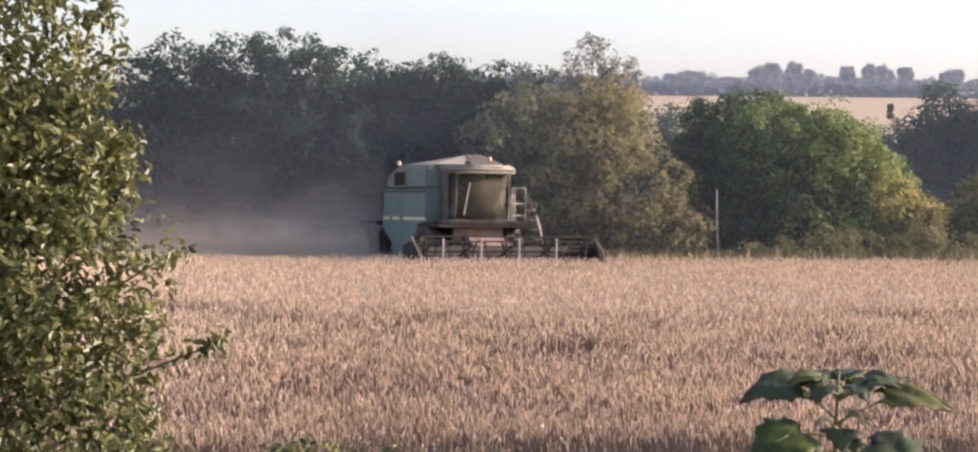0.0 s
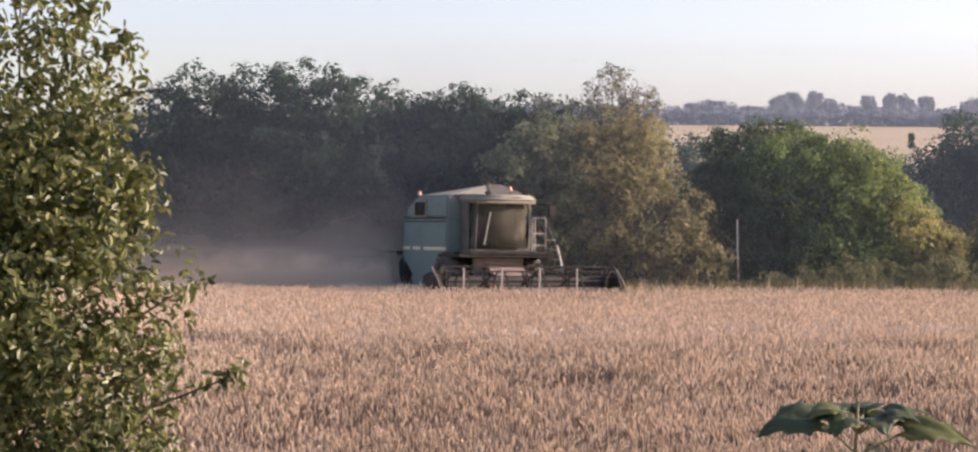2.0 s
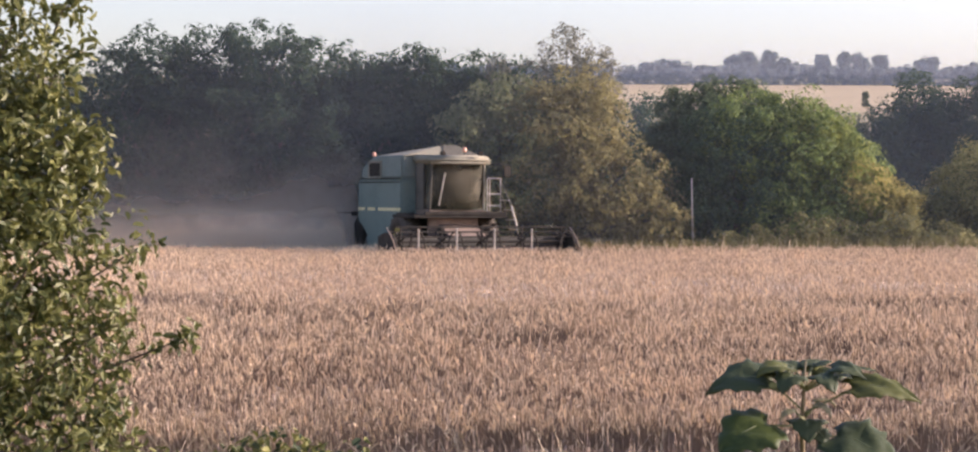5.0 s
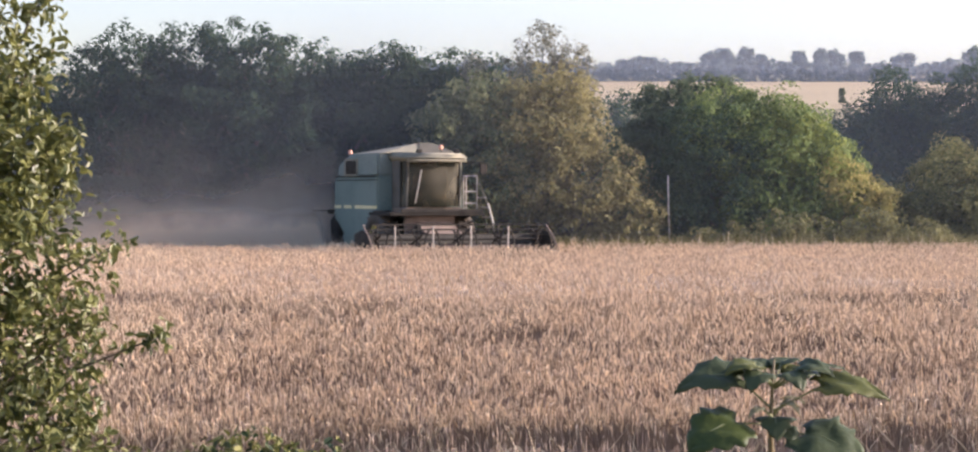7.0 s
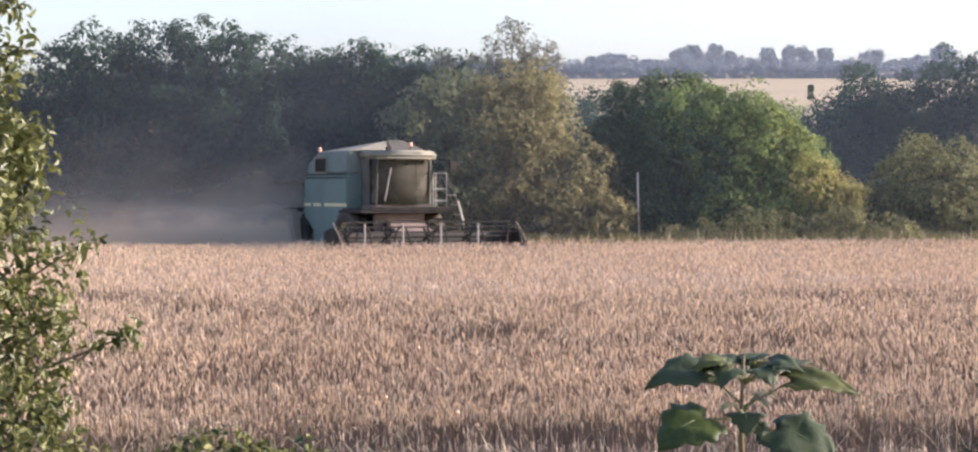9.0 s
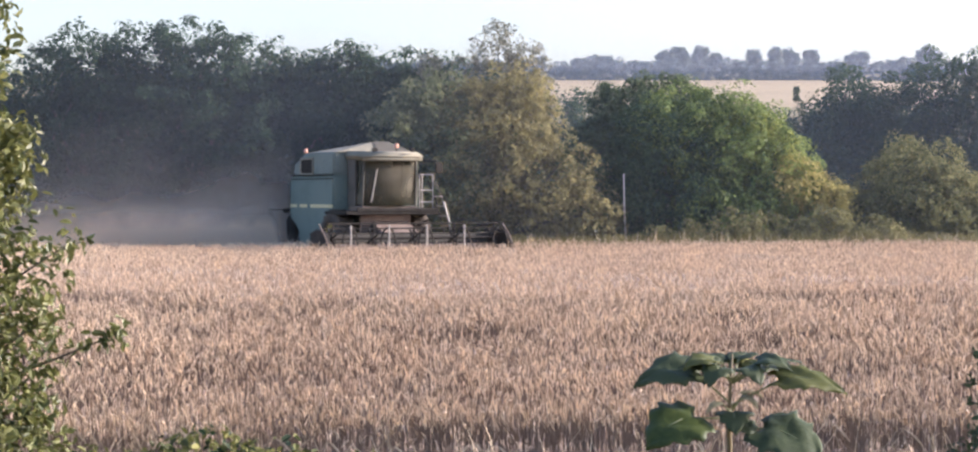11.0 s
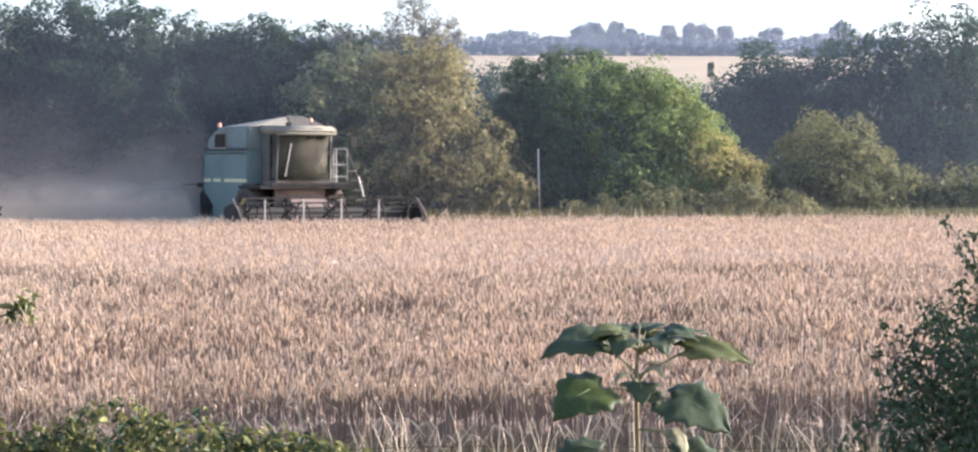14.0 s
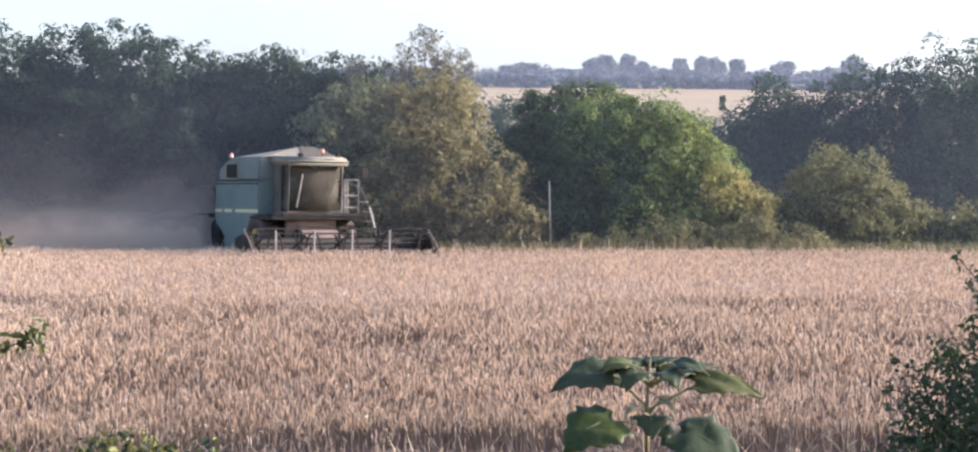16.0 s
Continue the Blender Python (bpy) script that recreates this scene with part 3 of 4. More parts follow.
M_RIM = material("dusty_yellow_rim", (0.28, 0.22, 0.05), (0.42, 0.34, 0.12), 4.0, 0.6)
M_STRIPE = material("faded_yellow_stripe", (0.48, 0.42, 0.20), (0.62, 0.56, 0.33), 5.0, 0.6)
M_LAMP = material("orange_lamp", (0.50, 0.22, 0.14), (0.66, 0.36, 0.24), 9.0, 0.25)
M_SEAT = material("dark_cloth", (0.03, 0.03, 0.032), (0.07, 0.066, 0.06), 9.0, 0.9)
M_GLASS = bpy.data.materials.new("dusty_glass")
M_GLASS.use_nodes = True
gn = M_GLASS.node_tree
clear = gn.nodes.new("ShaderNodeBsdfTransparent")
clear.inputs[0].default_value = (0.62, 0.68, 0.64, 1)
film = gn.nodes.new("ShaderNodeTexNoise")
film.inputs["Scale"].default_value, film.inputs["Detail"].default_value = 1.9, 5
film_mix = gn.nodes.new("ShaderNodeMapRange")
film_mix.inputs[1].default_value, film_mix.inputs[2].default_value = 0.3, 0.7
film_mix.inputs[3].default_value, film_mix.inputs[4].default_value = 0.30, 0.95
gn.links.new(film.outputs[0], film_mix.inputs[0])
gmix = gn.nodes.new("ShaderNodeMixShader")
gn.nodes["Principled BSDF"].inputs["Base Color"].default_value = (0.125, 0.112, 0.082, 1)
gn.nodes["Principled BSDF"].inputs["Specular IOR Level"].default_value = 0.05
gn.nodes["Principled BSDF"].inputs["Roughness"].default_value = 0.7
gn.links.new(film_mix.outputs[0], gmix.inputs[0])
gn.links.new(clear.outputs[0], gmix.inputs[1])
gn.links.new(gn.nodes["Principled BSDF"].outputs[0], gmix.inputs[2])
gn.links.new(gmix.outputs[0], gn.nodes["Material Output"].inputs[0])


def prism(profile, y0, y1, bevel=0.03, bm=None):
    """An outline in x and z drawn out from y0 to y1, with rounded edges."""
    own = bmesh.new()
    a = [own.verts.new((x, y0, z)) for x, z in profile]
    b = [own.verts.new((x, y1, z)) for x, z in profile]
    own.faces.new(a)
    own.faces.new(b[::-1])
    for i in range(len(a)):
        j = (i + 1) % len(a)
        own.faces.new((a[j], a[i], b[i], b[j]))
    bmesh.ops.recalc_face_normals(own, faces=own.faces)
    if bevel:
        bmesh.ops.bevel(own, geom=list(own.edges), offset=bevel, segments=2, affect="EDGES", clamp_overlap=True)
    if bm is None:
        return own
    me = bpy.data.meshes.new("scratch")
    own.to_mesh(me)
    own.free()
    bm.from_mesh(me)
    bpy.data.meshes.remove(me)
    return bm


def box(x0, x1, y0, y1, z0, z1, bevel=0.02, bm=None):
    return prism([(x0, z0), (x1, z0), (x1, z1), (x0, z1)], y0, y1, bevel, bm)


def rod(pts, r=0.02, sides=6, bm=None):
    bm = bm or bmesh.new()
    tube(bm, pts, [r] * len(pts), sides)
    return bm


def lathe(profile, sides=28):
    """A ring section (radius, y) turned about the y axis."""
    bm = bmesh.new()
    rings = [[bm.verts.new((r * math.cos(2 * math.pi * k / sides), y, r * math.sin(2 * math.pi * k / sides))) for k in range(sides)] for r, y in profile]
    for u, v in zip(rings, rings[1:] + rings[:1]):
        for k in range(sides):
            bm.faces.new((u[k], u[(k + 1) % sides], v[(k + 1) % sides], v[k]))
    bmesh.ops.recalc_face_normals(bm, faces=bm.faces)
    return bm


def wheel(parent, x, y, r, w, side):
    bm = bmesh.new()
    tyre = part("wheel", lathe([(r * 0.56, -w / 2), (r * 0.9, -w / 2), (r, -w * 0.38), (r, w * 0.38), (r * 0.9, w / 2), (r * 0.56, w / 2)]), M_TYRE, parent, "large dusty rubber tyre", True)
    tyre.location = (x, y, r)
    for k in range(22):
        t = 2 * math.pi * k / 22
        for s in (-1, 1):
            m = Matrix.Rotation(-t - s * 0.05, 4, "Y") @ Matrix.Translation((r + 0.012, s * w * 0.22, 0)) @ Matrix.Rotation(s * 0.6, 4, "X")
            bmesh.ops.create_cube(bm, size=1, matrix=m @ Matrix.Diagonal((0.05, w * 0.5, 0.055, 1)))
    part("tread", bm, M_TYRE, tyre)
    part("rim", lathe([(0.06, side * w * 0.25), (r * 0.3, side * w * 0.18), (r * 0.5, side * w * 0.40), (r * 0.58, side * w * 0.42), (r * 0.58, -side * w * 0.3), (0.06, -side * w * 0.1)]), M_RIM, tyre, "dusty yellow steel rim", True)
    return tyre


def combine_harvester():
    ob = tagged(new("combine_harvester"), "old dusty green combine harvester cutting the standing barley", "harvester")
    part("body", prism([(-2.72, 1.42), (-2.40, 1.30), (-1.9, 0.95), (0.95, 0.95), (0.95, 2.80), (-2.74, 2.80), (-2.79, 1.6)], -1.42, 1.42, 0.05), M_GREEN, ob, "dusty blue-green sheet metal side")
    part("upper_body", prism([(-2.68, 2.80), (-2.52, 3.20), (-1.6, 3.52), (0.85, 3.52), (0.85, 2.80)], -1.36, 1.36, 0.06), M_HOOD, ob, "paler dusty green engine hood")
    for z in (2.80, 2.69):
        part("seam", box(-2.66, 0.9, -1.445, -1.40, z - 0.015, z + 0.015, 0.004), M_DARK, ob)
    grille = part("engine_window", box(-1.85, -0.90, -1.39, -1.33, 2.88, 3.30, 0.02), M_DARK, ob, "dark engine screen")
    for x0, x1, z0, z1 in ((-1.95, -0.81, 3.30, 3.37), (-1.95, -0.81, 2.82, 2.88), (-1.97, -1.85, 2.88, 3.30), (-0.90, -0.81, 2.88, 3.30)):
        part("window_surround", box(x0, x1, -1.40, -1.34, z0, z1, 0.01), M_COVER, grille)
    for k in range(6):
        part("slat", box(-1.82, -0.93, -1.405, -1.38, 2.91 + 0.056 * k, 2.925 + 0.056 * k, 0.003), M_DARK, grille)
    for x0, x1 in ((-2.74, -2.15), (-1.90, -1.25), (-0.95, 0.9)):
        part("stripe", box(x0, x1, -1.432, -1.40, 1.80, 1.90, 0.004), M_STRIPE, ob, "faded yellow stripe")
    # peaked grain tank cover
    bm = bmesh.new()
    low = [bm.verts.new(p) for p in ((-1.9, -1.3, 3.50), (0.9, -1.3, 3.50), (0.9, 1.3, 3.50), (-1.9, 1.3, 3.50))]
    high = [bm.verts.new(p) for p in ((-0.1, 0.1, 3.81), (0.65, 0.0, 3.83), (0.65, 0.5, 3.83), (-0.1, 0.5, 3.81))]
    bm.faces.new(high)
    bm.faces.new(low[::-1])
    for i in range(4):
        bm.faces.new((low[i], low[(i + 1) % 4], high[(i + 1) % 4], high[i]))
    bmesh.ops.bevel(bm, geom=list(bm.edges), offset=0.03, segments=2, affect="EDGES")
    part("tank_cover", bm, M_COVER, ob, "peaked dusty grain tank cover")
    # thin dark faces added over the cover to darken its front and side
    bm = bmesh.new()
    ridge = [bm.verts.new(p) for p in ((0.93, 0.1, 3.49), (0.93, 1.33, 3.49), (0.68, 0.52, 3.85), (0.68, 0.03, 3.85), (-1.9, 1.33, 3.49), (-0.1, 0.53, 3.83))]
    bm.faces.new((ridge[0], ridge[1], ridge[2], ridge[3]))
    bm.faces.new((ridge[1], ridge[4], ridge[5], ridge[2]))
    screen = part("tank_dark_side", bm, M_GRIME, ob, "thin added faces darkening one side of the tank cover")
    screen.modifiers.new("thickness", "SOLIDIFY").thickness = 0.012
    # rear straw hood and chopper
    part("straw_hood", prism([(-3.95, 0.75), (-2.7, 0.60), (-2.6, 1.35), (-3.1, 1.65), (-3.65, 1.30)], -1.30, 1.15, 0.04), M_DARK, ob, "dark grimy straw chopper hood")
    part("chopper_tail", prism([(-4.55, 0.98), (-3.6, 0.80), (-3.5, 1.10), (-4.5, 1.22)], -1.5, 1.2, 0.03), M_DARK, ob)
    part("lower_panel", prism([(-1.9, 0.55), (-0.3, 0.55), (-0.1, 0.98), (-2.1, 0.98)], -1.40, -1.32, 0.02), M_GREEN, ob)
    part("belt_guard", prism([(-0.2, 0.55), (0.8, 0.7), (0.8, 1.2), (-0.2, 1.0)], -1.46, -1.34, 0.03), M_DARK, ob)
    for y in (-2.05, 2.05):
        arm = part("lamp_arm", rod([(-2.76, math.copysign(1.4, y), 1.72), (-3.05, y, 1.72), (-3.2, y, 1.45)], 0.025), M_DARK, ob)
        part("rear_lamp", box(-3.28, -3.12, y - 0.13, y + 0.13, 1.25, 1.52, 0.02), M_DARK, arm)
    part("side_lamp", box(-2.88, -2.76, -1.62, -1.43, 1.62, 1.76, 0.02), M_DARK, ob)
    # cab
    part("cab_floor", box(0.9, 2.05, -0.92, 0.92, 1.70, 1.86, 0.03), M_RUSTY, ob)
    front = [(2.02 + 0.20 * (1 - (k / 5.0) ** 2), 0.86 * k / 5.0) for k in range(-5, 6)]
    bm = bmesh.new()
    rows = [[bm.verts.new((x + dx, y, z)) for x, y in front] for z, dx in ((1.88, -0.03), (2.4, 0.0), (3.27, 0.05))]
    for u, v in zip(rows, rows[1:]):
        for k in range(len(u) - 1):
            bm.faces.new((u[k], u[k + 1], v[k + 1], v[k]))
    glass = part("windscreen", bm, M_GLASS, ob, "curved dusty windscreen", True)
    solid = glass.modifiers.new("thickness", "SOLIDIFY")
    solid.thickness = 0.008
    for s in (-1, 1):
        part("cab_pillar", rod([(1.99, s * 0.88, 1.84), (2.06, s * 0.88, 2.5), (2.08, s * 0.86, 3.3)], 0.035, 8), M_COVER if s > 0 else M_GRIME, ob)
        part("rear_pillar", rod([(0.98, s * 0.88, 1.84), (0.98, s * 0.88, 3.3)], 0.05, 8), M_DARK, ob)
        side = part("side_window", box(1.02, 1.98, s * 0.875 - 0.006, s * 0.875 + 0.006, 1.9, 3.26, 0), M_GLASS, ob)
        part("door_frame", rod([(1.5, s * 0.885, 1.88), (1.5, s * 0.885, 3.27)], 0.022), M_DARK, side)
    part("cab_side_panel", box(0.97, 1.62, -0.95, -0.90, 1.84, 3.27, 0.015), M_GRIME, ob, "grimy brown rear cab side")
    part("rear_wall", box(0.93, 0.99, -0.9, 0.9, 1.84, 3.3, 0.01), M_DARK, ob)
    part("cab_roof", prism([(0.80, 3.26), (2.15, 3.26), (2.42, 3.30), (2.36, 3.42), (1.9, 3.52), (0.80, 3.54)], -1.0, 1.0, 0.07), M_ROOF, ob, "pale dusty cab roof with rounded front", True)
    part("roof_lip", rod([(2.25 + 0.16 * (1 - (k / 6.0) ** 2), 0.97 * k / 6.0, 3.27) for k in range(-6, 7)], 0.045, 8), M_ROOF, ob)
    seat = part("driver_seat", box(1.15, 1.6, -0.26, 0.26, 2.0, 2.14, 0.05), M_SEAT, ob, "empty dark operator seat")
    part("seat_back", box(1.08, 1.2, -0.25, 0.25, 2.12, 2.75, 0.05), M_SEAT, seat)
    part("steering_column", rod([(1.95, 0, 1.86), (1.8, 0, 2.45)], 0.04), M_DARK, ob)
    bm = bmesh.new()
    for k in range(20):
        a, b = 2 * math.pi * k / 20, 2 * math.pi * (k + 1) / 20
        tube(bm, [(1.79 + 0.09 * math.cos(a), 0.2 * math.sin(a), 2.47 + 0.17 * math.cos(a) * 0.6), (1.79 + 0.09 * math.cos(b), 0.2 * math.sin(b), 2.47 + 0.17 * math.cos(b) * 0.6)], [0.015, 0.015], 5)
    part("steering_wheel", bm, M_DARK, ob)
    part("wiper", rod([(2.16, -0.66, 1.98), (2.26, -0.50, 2.98)], 0.022), M_PALE, ob)
    # beacons
    for x, y, z in ((-2.45, -1.0, 3.34), (1.75, 0.35, 3.44)):
        stem = part("beacon_stem", rod([(x, y, z - 0.05), (x, y, z + 0.22)], 0.016), M_DARK, ob)
        bm = bmesh.new()
        tube(bm, [(x, y, z + 0.19), (x, y, z + 0.22), (x, y, z + 0.30), (x, y, z + 0.33)], [0.065, 0.07, 0.06, 0.03], 10)
        part("beacon", bm, M_LAMP, stem, "orange warning beacon", True)
    # platform, railing and ladder on the far side
    part("platform", box(0.55, 2.35, -1.55, 1.55, 1.60, 1.70, 0.02), M_DARK, ob, "dark grimy driver's platform")
    part("platform_edge", box(2.30, 2.38, -1.2, 1.5, 1.70, 1.80, 0.01), M_DARK, ob)
    for x, y in ((2.12, 0.95), (2.12, 1.40), (1.3, 1.40)):
        part("rail_post", rod([(x, y, 1.68), (x, y, 2.82)], 0.018), M_PALE, ob)
    for z in (2.82, 2.34, 1.98):
        part("rail_bar", rod([(2.12, 0.95, z), (2.12, 1.40, z), (1.3, 1.40, z)], 0.018), M_PALE, ob)
    ladder = part("ladder_side", rod([(2.15, 1.45, 2.62), (2.2, 1.66, 2.1), (2.25, 2.0, 0.85)], 0.024), M_GRIME, ob)
    part("ladder_side", rod([(1.65, 1.45, 2.62), (1.7, 1.66, 2.1), (1.75, 2.0, 0.85)], 0.028), M_DARK, ob)
    for k in range(5):
        y, z = 1.64 + 0.085 * k, 2.15 - 0.3 * k
        part("rung", box(1.68, 2.24, y - 0.04, y + 0.04, z - 0.02, z + 0.02, 0.008), M_PALE, ladder)
    part("ladder_grip", rod([(2.36, 1.66, 1.98), (2.40, 1.82, 1.36)], 0.036, 8), M_PALE, ob, "bright white painted grip bar")
    for s in (-1, 1):
        if s > 0:
            arm = part("mirror_arm", rod([(2.05, s * 0.98, 3.25), (2.25, s * 1.45, 3.22), (2.25, s * 1.55, 2.9)], 0.018), M_DARK, ob)
            part("mirror", box(2.22, 2.29, s * 1.55 - 0.13, s * 1.55 + 0.13, 2.86, 3.2, 0.03), M_DARK, arm)
        part("work_lamp", box(2.28, 2.4, s * 0.62 - 0.09, s * 0.62 + 0.09, 3.50, 3.62, 0.03), M_DARK, ob)
    # chassis and feeder
    part("chassis", box(-2.4, 1.6, -0.75, 0.75, 0.7, 1.05, 0.03), M_DARK, ob)
    part("axle", rod([(0.95, -1.4, 0.85), (0.95, 1.4, 0.85)], 0.14, 10), M_DARK, ob)
    part("rear_axle", rod([(-2.05, -1.1, 0.55), (-2.05, 1.1, 0.55)], 0.09, 8), M_DARK, ob)
    part("feeder_house", prism([(1.2, 1.0), (3.0, 0.35), (3.05, 1.0), (1.5, 1.62)], -0.62, 0.62, 0.03), M_RUSTY, ob, "tan dusty feeder housing")
    part("front_panel", prism([(1.9, 0.95), (2.0, 0.95), (2.05, 1.6), (1.95, 1.6)], -0.95, 0.7, 0.02), M_RUSTY, ob)
    part("pulley", lathe([(0.05, -0.70), (0.30, -0.70), (0.33, -0.66), (0.30, -0.63), (0.05, -0.63)], 20), M_DARK, ob).location = (2.35, 0, 1.05)
    part("lift_ram", rod([(1.5, -0.5, 0.7), (2.8, -0.5, 0.42)], 0.05, 8), M_PALE, ob)
    for s in (-1, 1):
        wheel(ob, 0.95, s * 1.25, 0.86, 0.58, s)
        wheel(ob, -2.05, s * 1.1, 0.56, 0.36, s)
    # header
    part("header_back", prism([(2.95, 0.22), (3.1, 0.22), (3.12, 1.02), (3.0, 1.05)], -2.85, 2.85, 0.02), M_GRIME, ob, "grimy cutting table back wall")
    part("header_floor", prism([(3.05, 0.20), (4.3, 0.12), (4.3, 0.17), (3.1, 0.28)], -2.85, 2.85, 0.01), M_DARK, ob)
    part("auger", rod([(3.45, -2.8, 0.55), (3.45, 2.8, 0.55)], 0.2, 14), M_RUSTY, ob, "tan dusty auger drum")
    for s in (-1, 1):
        part("end_panel", prism([(2.95, 0.15), (4.5, 0.10), (4.95, 0.22), (4.5, 0.72), (4.1, 1.12), (3.5, 1.20), (2.95, 1.08)], s * 2.9 - 0.05, s * 2.9 + 0.05, 0.03), M_DARK, ob, "dark crop divider")
        part("divider_rod", rod([(3.75, s * 2.97, 1.34), (4.25, s * 2.97, 0.98), (4.75, s * 2.97, 0.42)], 0.022), M_RUSTY, ob, "dusty steel divider rod")
        part("reel_arm", rod([(3.0, s * 2.74, 1.1), (3.9, s * 2.74, 1.08)], 0.04), M_DARK, ob)
    axis_x, axis_z, reach = 3.85, 0.92, 0.44
    reel = part("reel_shaft", rod([(axis_x, -2.78, axis_z), (axis_x, 2.78, axis_z)], 0.045, 8), M_DARK, ob)
    spots = [(axis_x + reach * math.cos(a), axis_z + reach * math.sin(a)) for a in [0.35 + k * 2 * math.pi / 6 for k in range(6)]]
    for x, z in spots:
        part("reel_bat", box(x - 0.015, x + 0.015, -2.76, 2.76, z - 0.022, z + 0.022, 0.006), M_DARK, reel)
    for k in range(5):
        y = -2.6 + 1.3 * k
        bm = bmesh.new()
        for x, z in spots:
            rod([(axis_x, y, axis_z), (x, y, z)], 0.03, 6, bm)
        for (x, z), (x2, z2) in zip(spots, spots[1:] + spots[:1]):
            rod([(axis_x + (x - axis_x) * 0.6, y, axis_z + (z - axis_z) * 0.6), (axis_x + (x2 - axis_x) * 0.6, y, axis_z + (z2 - axis_z) * 0.6)], 0.015, 5, bm)
        part("reel_spider", bm, M_DARK, reel)
        hoop_y = y + 0.38 - 0.09 * k
        part("reel_hoop", rod([(axis_x + 0.46, hoop_y + 0.24 * math.cos(a), 0.72 + 0.52 * math.sin(a)) for a in [math.pi * q / 10 for q in range(11)]], 0.030, 6), M_DARK, reel, "dark bent reel hoop")
        if k < 4:
            part("reel_upright", box(axis_x + 0.50, axis_x + 0.56, y + 0.38 - 0.09 * k - 0.022, y + 0.38 - 0.09 * k + 0.022, 0.62, 1.32, 0.008), M_PALE, reel, "bright worn steel tine plate")
    for k in range(44):
        y = -2.7 + 5.4 * k / 43
        part("tine", rod([(axis_x + 0.42, y, 0.75), (axis_x + 0.36, y, 0.45)], 0.008, 4), M_DARK, reel)
    return ob


harvester = combine_harvester()
harvester.matrix_world = pose(-3.32, 72.0, 0.0, 0, 0, -65)

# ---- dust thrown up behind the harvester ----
# bluish flakes stand in for haze: its colour is painted on them
M_HAZE_FLAKE = material("painted_haze", (0.50, 0.53, 0.60), (0.62, 0.64, 0.70), 0.1, 0.95, island=True, through_light=0.5)
M_DUST = material("chaff_dust", (0.58, 0.46, 0.36), (0.74, 0.62, 0.51), 2.0, 0.95, island=True, through_light=0.5)
dr = np.random.default_rng(71)
n = 50000
u = dr.random(n) ** 1.5
dx = -5.6 - 14.5 * u + dr.normal(0, 0.35, n)
spread = 0.25 + 0.55 * u ** 0.8
puff = 1 + 0.45 * np.sin(dx * 1.1 + 0.6) * np.sin(dx * 0.47 + 1.2)
dz = 0.45 + np.abs(dr.normal(0, 1, n)) * spread * puff + 0.25 * u
dy = 73.2 + dr.normal(0, 0.9, n) + 1.5 * u


def motes(rng, centres, small, large):
    """A flat flake, of chaff or of painted haze, turned at random, at every centre."""
    n = len(centres)
    u_ = unit(rng.normal(0, 1, (n, 3)))
    w_ = unit(np.cross(u_, rng.normal(0, 1, (n, 3))))
    r = rng.uniform(small, large, (n, 1)) * 1.7
    v = np.stack([centres + u_ * r, centres - u_ * r * 0.5 + w_ * r * 0.87, centres - u_ * r * 0.5 - w_ * r * 0.87], axis=1).reshape(-1, 3)
    return v, np.arange(3 * n).reshape(-1, 3)


tagged(new("dust_cloud", mesh_np("dust_cloud", *motes(dr, np.column_stack([dx, dy, dz]), 0.003, 0.0058), M_DUST)), "pale drifting cloud of chaff and dust", "dust", kind="stuff")
n = 60000
haze_spots = np.column_stack([dr.uniform(0, 210, n), dr.uniform(845, 885, n), 44 + 16 * dr.random(n) ** 1.2])
tagged(new("painted_hill_haze", mesh_np("painted_hill_haze", *motes(dr, haze_spots, 0.04, 0.08), M_HAZE_FLAKE)), "bluish flakes painted as haze before the hill", "haze", kind="stuff")


